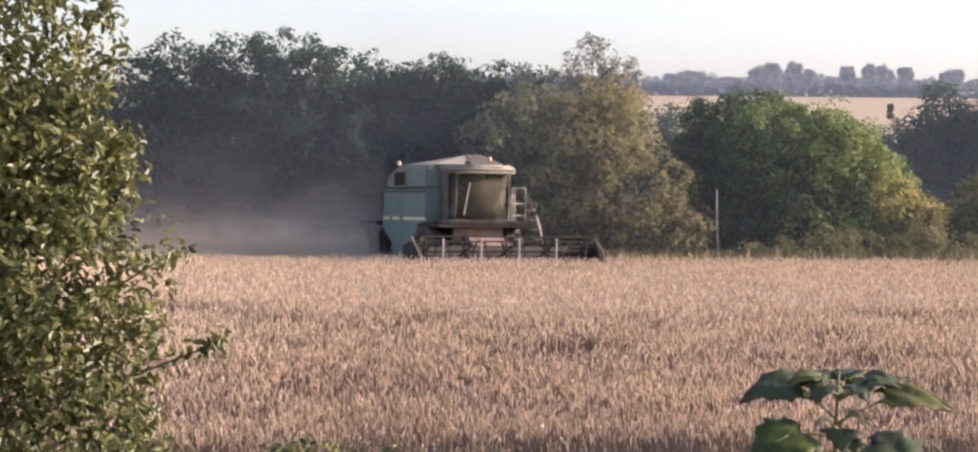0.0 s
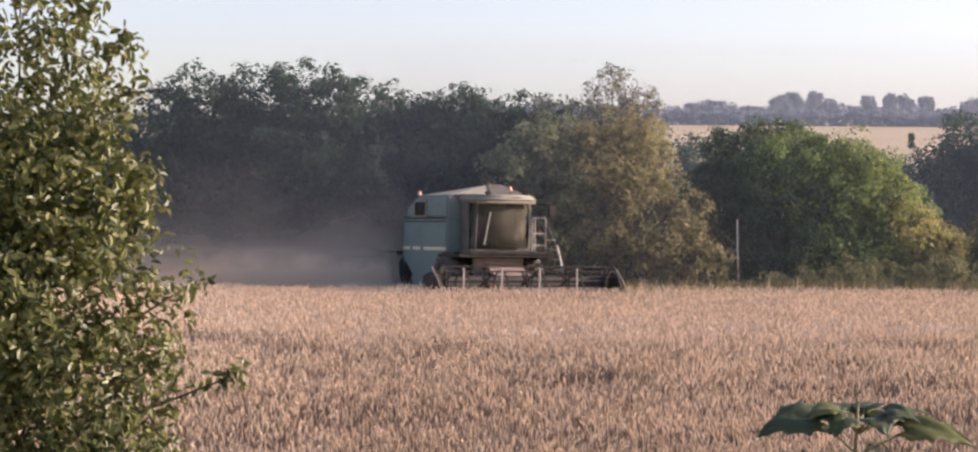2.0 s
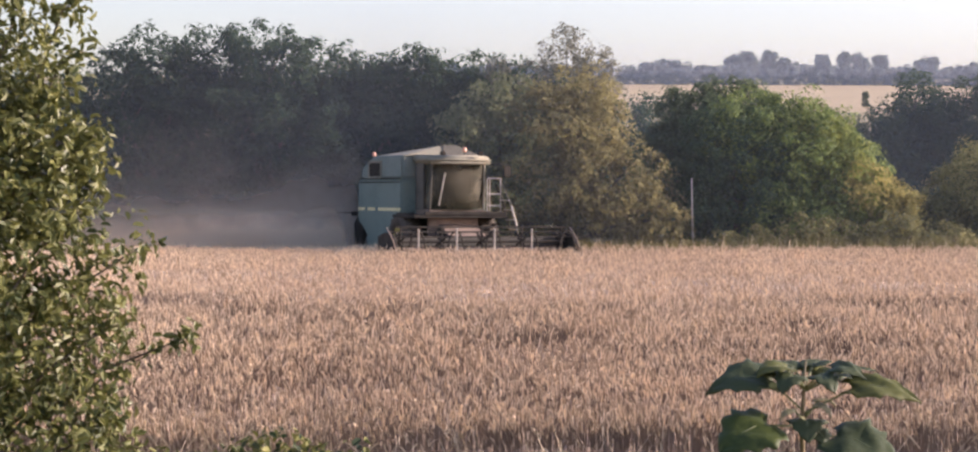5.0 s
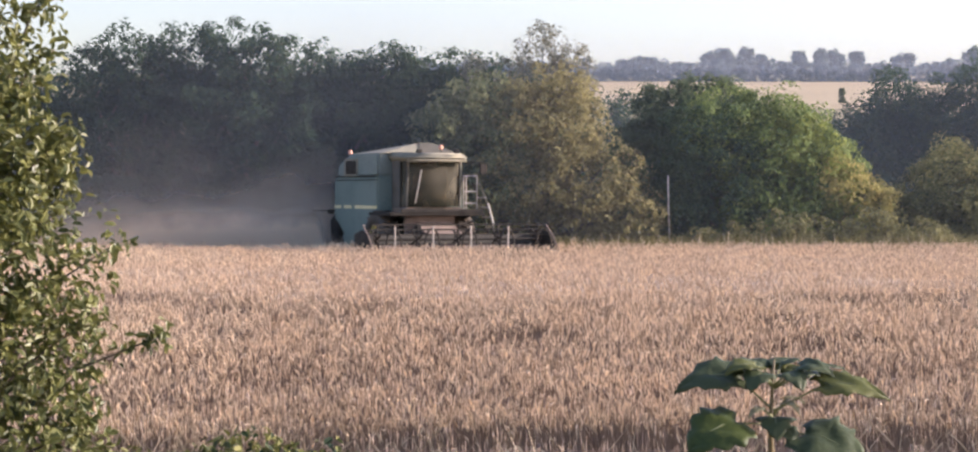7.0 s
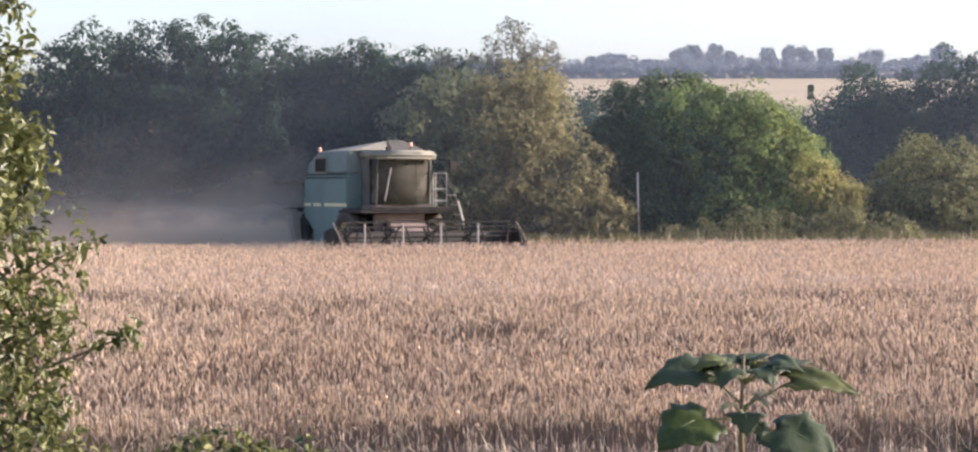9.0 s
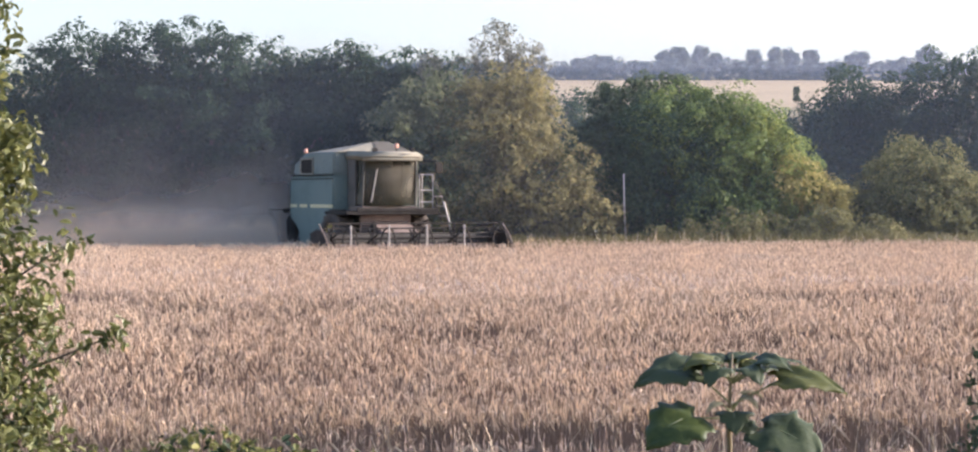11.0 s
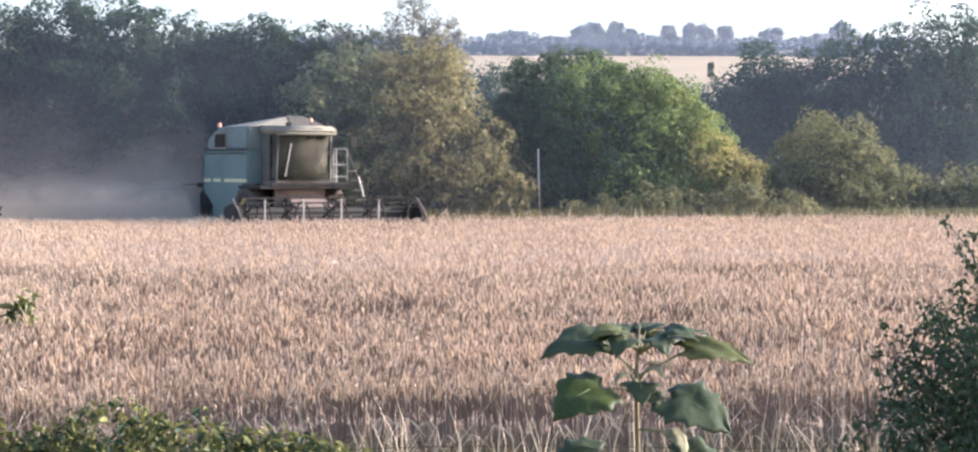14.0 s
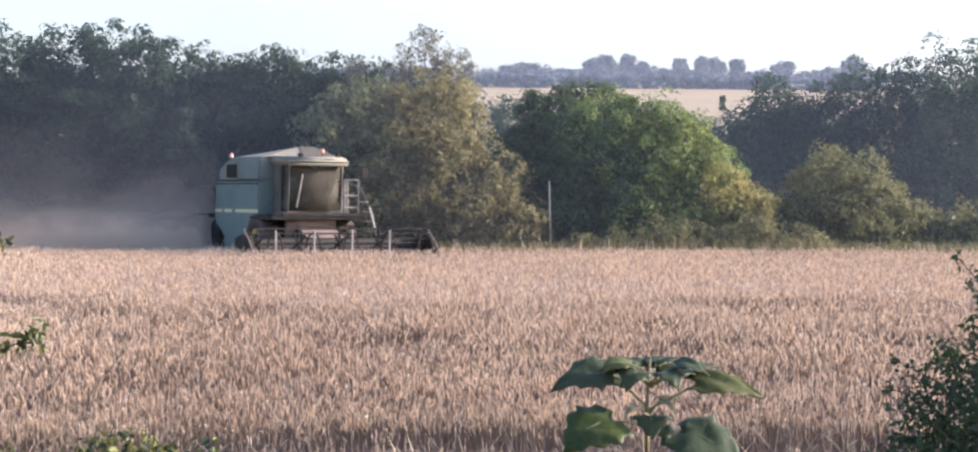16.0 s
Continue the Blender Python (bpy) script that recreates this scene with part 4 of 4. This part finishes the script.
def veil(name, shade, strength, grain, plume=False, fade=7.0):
    """See-through colour for airborne dust or painted haze: mostly clear, thinning out towards its borders and upwards,
    in uneven drifts.
    """
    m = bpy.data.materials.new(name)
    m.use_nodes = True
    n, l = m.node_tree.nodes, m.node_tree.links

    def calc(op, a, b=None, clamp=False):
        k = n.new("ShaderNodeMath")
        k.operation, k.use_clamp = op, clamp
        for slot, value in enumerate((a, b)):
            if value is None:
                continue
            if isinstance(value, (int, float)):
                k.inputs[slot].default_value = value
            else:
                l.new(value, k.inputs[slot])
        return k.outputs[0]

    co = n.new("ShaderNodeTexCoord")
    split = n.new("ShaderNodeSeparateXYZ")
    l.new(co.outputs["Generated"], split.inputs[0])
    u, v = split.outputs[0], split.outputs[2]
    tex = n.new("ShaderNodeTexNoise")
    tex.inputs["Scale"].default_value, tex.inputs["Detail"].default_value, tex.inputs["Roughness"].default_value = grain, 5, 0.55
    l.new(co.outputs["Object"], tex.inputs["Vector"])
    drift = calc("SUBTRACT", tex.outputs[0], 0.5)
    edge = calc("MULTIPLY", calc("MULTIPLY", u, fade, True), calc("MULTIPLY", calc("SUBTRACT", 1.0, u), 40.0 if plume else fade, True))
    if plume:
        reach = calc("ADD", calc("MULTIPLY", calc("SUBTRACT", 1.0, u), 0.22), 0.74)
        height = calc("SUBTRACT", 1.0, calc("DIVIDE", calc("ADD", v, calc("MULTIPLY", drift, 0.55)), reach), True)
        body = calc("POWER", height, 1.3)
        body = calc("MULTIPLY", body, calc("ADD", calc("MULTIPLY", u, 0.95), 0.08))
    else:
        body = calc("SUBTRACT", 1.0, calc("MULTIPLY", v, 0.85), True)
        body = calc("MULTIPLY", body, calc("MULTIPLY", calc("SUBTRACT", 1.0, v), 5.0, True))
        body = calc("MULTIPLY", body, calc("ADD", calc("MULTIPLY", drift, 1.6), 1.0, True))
    amount = calc("MULTIPLY", calc("MULTIPLY", body, edge), strength, True)
    dif, tra, clear_, pair, mix = (n.new("ShaderNode" + k) for k in ("BsdfDiffuse", "BsdfTranslucent", "BsdfTransparent", "MixShader", "MixShader"))
    dif.inputs[0].default_value = tra.inputs[0].default_value = (*shade, 1)
    if plume:
        # one fixed normal, slanted towards the sun, added to brighten the whole plume
        way = n.new("ShaderNodeCombineXYZ")
        way.inputs[0].default_value, way.inputs[1].default_value, way.inputs[2].default_value = 0.6, -0.5, 0.62
        l.new(way.outputs[0], dif.inputs["Normal"])
        l.new(way.outputs[0], tra.inputs["Normal"])
    l.new(dif.outputs[0], pair.inputs[1])
    l.new(tra.outputs[0], pair.inputs[2])
    l.new(amount, mix.inputs[0])
    l.new(clear_.outputs[0], mix.inputs[1])
    l.new(pair.outputs[0], mix.inputs[2])
    l.new(mix.outputs[0], n["Material Output"].inputs[0])
    return m


def drift_bank(name, label, x0, x1, z0, z1, y, bulge, mat, phase=0.0):
    """A single curved sheet for dust or painted haze, swelling towards the field."""
    nu, nv = 40, 14
    v = []
    for j in range(nv + 1):
        for i in range(nu + 1):
            a, b = i / nu, j / nv
            swell_ = bulge * (1 - (2 * a - 1) ** 2) * (1 - b * b) + 0.25 * bulge * math.sin(9 * a + phase) * math.sin(5 * b + 2 * phase)
            v.append((x0 + (x1 - x0) * a, y - swell_, z0 + (z1 - z0) * b))
    f = np.array([(j * (nu + 1) + i, j * (nu + 1) + i + 1, (j + 1) * (nu + 1) + i + 1, (j + 1) * (nu + 1) + i) for j in range(nv) for i in range(nu)])
    return tagged(new(name, mesh_np(name, np.array(v), f, mat, True)), label, "dust", kind="stuff")


# bluish sheets added to lift the dark trees as haze and glare would
M_HAZE = veil("glare_haze_sheet", (0.62, 0.65, 0.74), 0.10, 0.05, fade=2.4)
M_HEDGE_HAZE = veil("hedge_haze_tint", (0.60, 0.65, 0.76), 0.06, 0.05)
M_FARHAZE = veil("far_haze_tint", (0.60, 0.66, 0.78), 0.085, 0.05)
# pale sheet painted as distance haze over the hilltop
M_HILLHAZE = veil("hill_haze_tint", (0.60, 0.66, 0.80), 0.32, 0.005)
M_PLUME = veil("dust_plume", (0.92, 0.79, 0.63), 1.1, 0.45, True, 2.5)
M_THICK = veil("thick_dust", (0.94, 0.79, 0.60), 3.6, 0.45, True, 2.5)
drift_bank("glare_haze_sheet", "see-through sheet painted as dust haze and glare before the hedge", -21, 5.0, 0.1, 12.0, 75.8, 0.04, M_HAZE, 0.4)
drift_bank("hedge_haze_sheet", "bluish see-through sheet painted as haze along the hedge", -36, 36, 0.1, 16.0, 75.3, 0.04, M_HEDGE_HAZE, 0.9)
drift_bank("painted_haze", "bluish see-through sheet painted as haze before the far wood", -44, 60, 0.0, 17.0, 103.0, 0.05, M_FARHAZE, 1.3)
drift_bank("painted_hill_haze", "pale bluish sheet painted as haze before the hilltop trees", -120, 330, 30.0, 76.0, 799.0, 0.1, M_HILLHAZE, 0.7)
for k, (y, x1, h, b) in enumerate([(73.6, -6.1, 3.4, 0.4), (74.6, -5.6, 5.2, 0.5), (72.9, -6.0, 2.3, 0.3)]):
    drift_bank("dust_plume", "beige dust rolling away behind the harvester", -21.5 + 1.5 * k, x1, 0.25, h, y, b, M_THICK if k == 2 else M_PLUME, 1.0 + 1.7 * k)

# ---- the leafy shrub by the path ----
def shrub(name, label, seed, x, y, branches, count, length, mat, lobes=(), category="shrub", bark=M_BARK, rad=0.022, per_branch=26, inner=0.5, width=0.52):
    """Branches from the foot with leaves along them; lobes fill the mass."""
    rng = np.random.default_rng(seed)
    ob = tagged(new(name), label, category)
    ob.location = (x, y, ground(x, y))
    z0 = ground(x, y)
    sets = []
    for b in branches:
        pts = [Vector((0, 0, 0)) + Vector(p) for p in b]
        bm = bmesh.new()
        k = len(pts)
        tube(bm, pts, [rad * (1 - 0.82 * j / (k - 1)) for j in range(k)], 6)
        part("branch", bm, bark, ob, "", True)
        arr = np.array([tuple(p) for p in pts])
        t = (0.30 + 0.70 * rng.random(per_branch) ** 0.6) * (k - 1)
        j = np.minimum(t.astype(int), k - 2)
        fr = (t - j)[:, None]
        c = arr[j] * (1 - fr) + arr[j + 1] * fr + rng.normal(0, length * 0.55, (per_branch, 3))
        sets.append(broad_leaves(rng, c, rng.normal(0, 0.6, c.shape) + np.array([0.3, -0.5, 0.5]), length, width, 0.25))
    if lobes:
        sets.append(crown(rng, lobes, count, length, clump=length * 1.9, inner=inner, per=12, width=width, near=True))
    part_np("foliage", stack(sets), mat, ob)
    return ob


left = []
lr = np.random.default_rng(33)
tips = [(1.18, 3.1), (1.05, 2.55), (1.30, 2.58), (1.12, 2.05), (1.60, 1.92), (1.20, 1.70), (1.45, 1.45), (1.85, 1.36), (1.25, 1.05), (1.20, 3.42), (0.95, 3.6), (0.6, 3.9), (1.35, 0.75)]
for tx, tz in tips:
    bx = lr.uniform(-0.2, 0.45)
    left.append([(bx * 0.3, 0, -0.05), (bx + 0.15, lr.uniform(-0.3, 0.3), tz * 0.45), ((bx + tx) / 2 + 0.1, lr.uniform(-0.3, 0.3), tz * 0.80), (tx - 0.12, lr.uniform(-0.2, 0.2), tz * 0.97), (tx, lr.uniform(-0.2, 0.2), tz)])
shrub("leafy_shrub", "tall leafy shrub with sunlit yellow-green leaves", 34, -3.98, 14.0, left, 30000, 0.074, M_BUSHLEAF,
      [(0.15, 0, 3.1, 0.90, 0.6, 1.2), (0.40, 0, 1.9, 0.92, 0.7, 1.0), (0.50, 0, 0.9, 0.95, 0.7, 0.9), (-0.2, 0, 1.6, 1.0, 0.7, 1.6), (0.72, 0.1, 2.35, 0.55, 0.5, 0.45)], per_branch=84, width=0.44, rad=0.015)

right = []
for tx, tz in [(-0.62, 1.82), (-0.55, 1.66), (-0.92, 1.15), (-1.02, 0.95), (-0.9, 0.75), (-0.98, 1.22), (-0.4, 1.95), (-1.0, 1.06)]:
    right.append([(0, 0, -0.05), (tx * 0.3, lr.uniform(-0.2, 0.2), tz * 0.5), (tx * 0.75, lr.uniform(-0.2, 0.2), tz * 0.9), (tx, 0, tz)])
shrub("dark_shrub", "small-leaved shrub at the field edge, leaves coloured dark for shade", 36, 3.80, 13.0, right, 30000, 0.042, M_SHADELEAF,
      [(0.0, 0, 0.9, 0.75, 0.6, 0.75), (-0.42, 0, 0.48, 0.68, 0.5, 0.62), (0.2, 0, 1.4, 0.6, 0.5, 0.6), (0.7, 0, 0.9, 0.8, 0.6, 0.9)], per_branch=40, rad=0.012)

# ---- brambles along the verge ----
M_BRAMBLE = material("bramble_leaf", (0.030, 0.050, 0.020), (0.235, 0.222, 0.065), 1.6, 0.6, spec=0.25, island=True, island_spread=0.8, ramp_at=(0.24, 0.84), through_light=0.3)
for k, (x, y, h, r) in enumerate([(-2.95, 12.6, 0.54, 0.65), (-2.1, 12.5, 0.61, 0.60), (-1.35, 12.5, 0.69, 0.62), (-0.75, 12.6, 0.56, 0.5), (-0.30, 12.7, 0.49, 0.34)]):
    arcs = []
    for q in range(7):
        a = lr.uniform(0, 2 * math.pi)
        e = r * lr.uniform(0.7, 1.15)
        arcs.append([(0, 0, -0.05), (math.cos(a) * e * 0.4, math.sin(a) * 0.2, h * 0.9), (math.cos(a) * e * 0.8, math.sin(a) * 0.35, h * lr.uniform(0.8, 1.05)), (math.cos(a) * e * 1.1, math.sin(a) * 0.4, h * 0.55)])
    shrub("bramble", "low tangled bramble with yellow-green leaves", 200 + k, x, y, arcs, 4200, 0.060, M_BRAMBLE, [(0, 0, h * 0.45, r, 0.45, h * 0.55)], "bramble", rad=0.006, per_branch=22)

# ---- broad-leaved young plant in the foreground ----
M_BROAD = material("broad_leaf", (0.030, 0.045, 0.022), (0.068, 0.086, 0.038), 6.0, 0.55, bump=0.35, fine=45, through_light=0.30, spec=0.28)
# brighter copies of the broad leaf, with light shining through painted in
M_LITLEAF = material("lit_through_leaf", (0.072, 0.092, 0.027), (0.155, 0.165, 0.046), 6.0, 0.5, bump=0.3, fine=45, through_light=0.5, spec=0.45)
M_MIDLEAF = material("part_lit_leaf", (0.046, 0.072, 0.020), (0.092, 0.118, 0.032), 6.0, 0.5, bump=0.35, fine=45, through_light=0.45, spec=0.3)
M_PALELEAF = material("pale_young_leaf", (0.20, 0.20, 0.11), (0.36, 0.34, 0.21), 6.0, 0.6, bump=0.3, fine=45, through_light=0.4)
M_STEM = material("reddish_stem", (0.09, 0.07, 0.036), (0.16, 0.125, 0.062), 9.0, 0.6)
M_VEIN = material("pale_vein", (0.11, 0.13, 0.06), (0.19, 0.205, 0.10), 9.0, 0.6)


def broad_leaf(parent, base, heading, length, rise, droop, roll=0.0, wide=0.78, petiole=0.12, skin=M_BROAD):
    """A large toothed leaf on its stalk: heading in degrees, rise at the stalk, bending down by droop."""
    a = radians(heading)
    out, across = Vector((math.cos(a), math.sin(a), 0)), Vector((-math.sin(a), math.cos(a), 0))
    up = Vector((0, 0, 1))
    across, up = across * math.cos(radians(roll)) + up * math.sin(radians(roll)), up * math.cos(radians(roll)) - across * math.sin(radians(roll))
    foot = Vector(base)
    start = foot + out * petiole + Vector((0, 0, 1)) * petiole * math.tan(radians(rise))
    nu, nv = 16, 5
    grid, p, ang = [], start.copy(), radians(rise * 0.6)
    bm = bmesh.new()
    spine = []
    for iu in range(nu + 1):
        t = iu / nu
        half = length * wide * 0.5 * (math.sin(math.pi * min(1.0, t * 0.92 + 0.10)) ** 0.75) * (1 - 0.5 * t)
        half *= 1 + 0.13 * math.sin(iu * 1.7 + heading) + 0.07 * math.sin(iu * 3.1 + 2 * heading)
        if iu == nu:
            half = 0.001
        line = []
        for iv in range(-nv, nv + 1):
            w_ = iv / nv
            back = 0.16 * length * abs(w_) ** 1.5 * (1 - t)
            lift = 0.10 * length * (abs(w_) - 0.9 * w_ * w_) + 0.018 * length * math.sin(4 * t * math.pi + iv)
            line.append(bm.verts.new(p - out * back + across * half * w_ + up * lift))
        grid.append(line)
        spine.append(p.copy() + up * 0.001)
        p = p + (out * math.cos(ang) + Vector((0, 0, 1)) * math.sin(ang)) * length / nu
        ang -= radians(droop) / nu
    for u_, v_ in zip(grid, grid[1:]):
        for k in range(2 * nv):
            bm.faces.new((u_[k], u_[k + 1], v_[k + 1], v_[k]))
    leaf = part("leaf", bm, skin, parent, {M_LITLEAF: "leaf coloured yellow-green for light shining through", M_PALELEAF: "small pale curled leaf"}.get(skin, ""), True)
    th = leaf.modifiers.new("thickness", "SOLIDIFY")
    th.thickness = 0.0012
    bm = bmesh.new()
    tube(bm, [foot, foot.lerp(start, 0.5), start, spine[4], spine[9], spine[-2]], [0.0045, 0.004, 0.0035, 0.003, 0.002, 0.001], 6)
    part("stalk", bm, M_VEIN, leaf, "pale leaf stalk and midrib", True)
    return leaf


PX, PY = 0.955, 8.5
plant = tagged(new("broad_leaved_plant"), "young plant with large drooping dark green leaves", "plant")
pz = ground(PX, PY)
plant.location = (PX, PY, pz + 0.035)
bm = bmesh.new()
tube(bm, [(0.01, 0, -0.09), (0.0, 0, 0.45), (-0.012, 0, 0.82), (0.0, 0, 1.06)], [0.013, 0.012, 0.009, 0.004], 8)
part("stem", bm, M_STEM, plant, "reddish upright stem", True)
for heading, ln, rise, droop, roll, base, pet, wide, skin in [
        # upper whorl
        (186, 0.27, 42, 78, -30, 0.87, 0.125, 0.92, M_BROAD), (-4, 0.27, 28, 62, 26, 0.87, 0.17, 0.80, M_LITLEAF), (166, 0.16, 46, 75, -15, 0.95, 0.07, 0.95, M_BROAD), (24, 0.18, 34, 58, 15, 0.95, 0.07, 0.9, M_BROAD),
        (236, 0.15, 34, 105, -10, 0.96, 0.07, 1.0, M_BROAD), (300, 0.14, 34, 105, 10, 0.96, 0.07, 1.0, M_BROAD), (95, 0.18, 48, 60, 0, 0.96, 0.05, 1.0, M_LITLEAF), (335, 0.15, 40, 85, 18, 0.95, 0.10, 0.9, M_BROAD),
        (208, 0.15, 46, 85, -16, 0.95, 0.08, 0.95, M_LITLEAF), (14, 0.13, 26, 40, 12, 0.95, 0.15, 0.55, M_BROAD), (125, 0.16, 48, 60, 0, 0.96, 0.06, 0.95, M_BROAD), (60, 0.15, 46, 55, 0, 0.97, 0.06, 0.95, M_BROAD),
        # young pale leaves at the fork
        (322, 0.10, 42, 120, 10, 0.86, 0.04, 0.6, M_PALELEAF), (28, 0.10, 48, 90, 0, 0.85, 0.05, 0.55, M_PALELEAF), (218, 0.10, 36, 100, -10, 0.84, 0.05, 0.5, M_PALELEAF),
        # middle whorl
        (212, 0.26, 4, 60, -24, 0.82, 0.17, 1.3, M_MIDLEAF), (326, 0.29, 0, 56, 22, 0.79, 0.13, 1.25, M_BROAD), (268, 0.14, 8, 90, 0, 0.84, 0.05, 1.1, M_BROAD), (80, 0.2, 20, 60, 0, 0.80, 0.06, 0.9, M_BROAD),
        (300, 0.12, 10, 90, 10, 0.80, 0.05, 0.9, M_BROAD),
        # lower whorls
        (196, 0.26, 14, 66, -30, 0.54, 0.15, 1.1, M_BROAD), (338, 0.28, 4, 76, 34, 0.56, 0.14, 1.15, M_BROAD), (322, 0.16, 0, 130, 20, 0.67, 0.13, 0.6, M_PALELEAF), (262, 0.22, 14, 95, 0, 0.52, 0.06, 1.0, M_BROAD), (20, 0.24, 15, 70, 15, 0.50, 0.1, 0.92, M_BROAD)]:
    broad_leaf(plant, (0, 0, base), heading, ln, rise, droop, roll, wide, pet, skin)

# ---- wire fence on the margin ----
M_WIRE = material("rusty_wire", (0.045, 0.035, 0.03), (0.11, 0.085, 0.065), 20.0, 0.8)
fence = tagged(new("wire_fence"), "sagging rusty wire fence on the field margin", "fence")
for h in (0.53, 0.30):
    bm = bmesh.new()
    tube(bm, [(x, 13.6, 0.06 + h + 0.012 * math.sin(x * 2.1)) for x in np.linspace(-6, 6, 40)], [0.0035] * 40, 5)
    part("wire", bm, M_WIRE, fence)
for x in (-6, 6):
    bm = bmesh.new()
    tube(bm, [(x, 13.62, -0.1), (x, 13.62, 0.35), (x, 13.62, 0.72)], [0.045, 0.043, 0.04], 8)
    part("post", bm, M_BARK, fence)

# ---- tall dry stems at the crop's near edge ----
M_DRY = material("dry_stems", (0.34, 0.26, 0.16), (0.62, 0.51, 0.36), 3.0, 0.8, island=True, through_light=0.2)
sr = np.random.default_rng(77)
n = 420
tagged(new("dry_stems", mesh_np("dry_stems", *blades(sr, sr.uniform(-6, 6, n), sr.uniform(14.6, 16.1, n), 0.62, 0.0045, 0.28), M_DRY)), "tall bleached grass stems before the crop", "grass", kind="stuff")
n = 700
sx, sy = sr.uniform(-24, 24, n), sr.uniform(73.8, 75.6, n)
tagged(new("pale_seed_heads", mesh_np("pale_seed_heads", *blades(sr, sx, sy, 0.95, 0.02, 0.16), M_DRY)), "pale seed heads along the far crop edge", "grass", kind="stuff")
g = np.random.default_rng(77)
n = 170
tagged(new("dead_grass_stems", mesh_np("dead_grass_stems", *blades(g, g.uniform(-0.3, 3.6, n), g.uniform(13.0, 14.8, n), 0.82, 0.0055, 0.26), M_DRY)), "pale dead grass stems leaning at the field edge", "grass", kind="stuff")


# ---- nodding stems with heavy heads along the crop's foot ----
def nodding(rng, n, x0, x1, y0, y1, height, width):
    """Ribbon stems that rise and arch over to a thicker hanging head."""
    x, y = rng.uniform(x0, x1, n), rng.uniform(y0, y1, n)
    z = np.array([ground(a, b) for a, b in zip(x, y)])
    h = height * rng.uniform(0.6, 1.25, n)
    way = rng.choice([-1.0, 1.0], n) * rng.uniform(0.15, 0.45, n)
    bend = rng.uniform(0.25, 1.0, n)
    rows = []
    for t, w_ in ((0.0, 0.7), (0.35, 0.7), (0.7, 0.6), (0.88, 0.8), (0.96, 1.6), (1.04, 1.8), (1.12, 0.4)):
        over = max(0.0, t - 0.7) / 0.42
        px = x + way * h * t ** 2 * 0.6 + np.sign(way) * bend * h * 0.22 * over
        pz = z + h * np.minimum(t, 0.9) + h * 0.05 * math.sin(min(1.0, over) * math.pi) - bend * h * 0.20 * over ** 2
        rows += [np.column_stack([px - width * w_, y, pz]), np.column_stack([px + width * w_, y, pz + 0.3 * width])]
    v = np.stack(rows, axis=1).reshape(-1, 3)
    i = np.arange(n)[:, None] * 14
    f = np.concatenate([i + np.array([(2 * k, 2 * k + 1, 2 * k + 3, 2 * k + 2)]) for k in range(6)])
    return v, f


nr = np.random.default_rng(58)
tagged(new("nodding_stems", mesh_np("nodding_stems", *nodding(nr, 190, -5.0, 4.5, 15.0, 16.2, 0.60, 0.0042), M_DRY)), "pale nodding grass stems arching at the crop edge", "grass", kind="stuff")
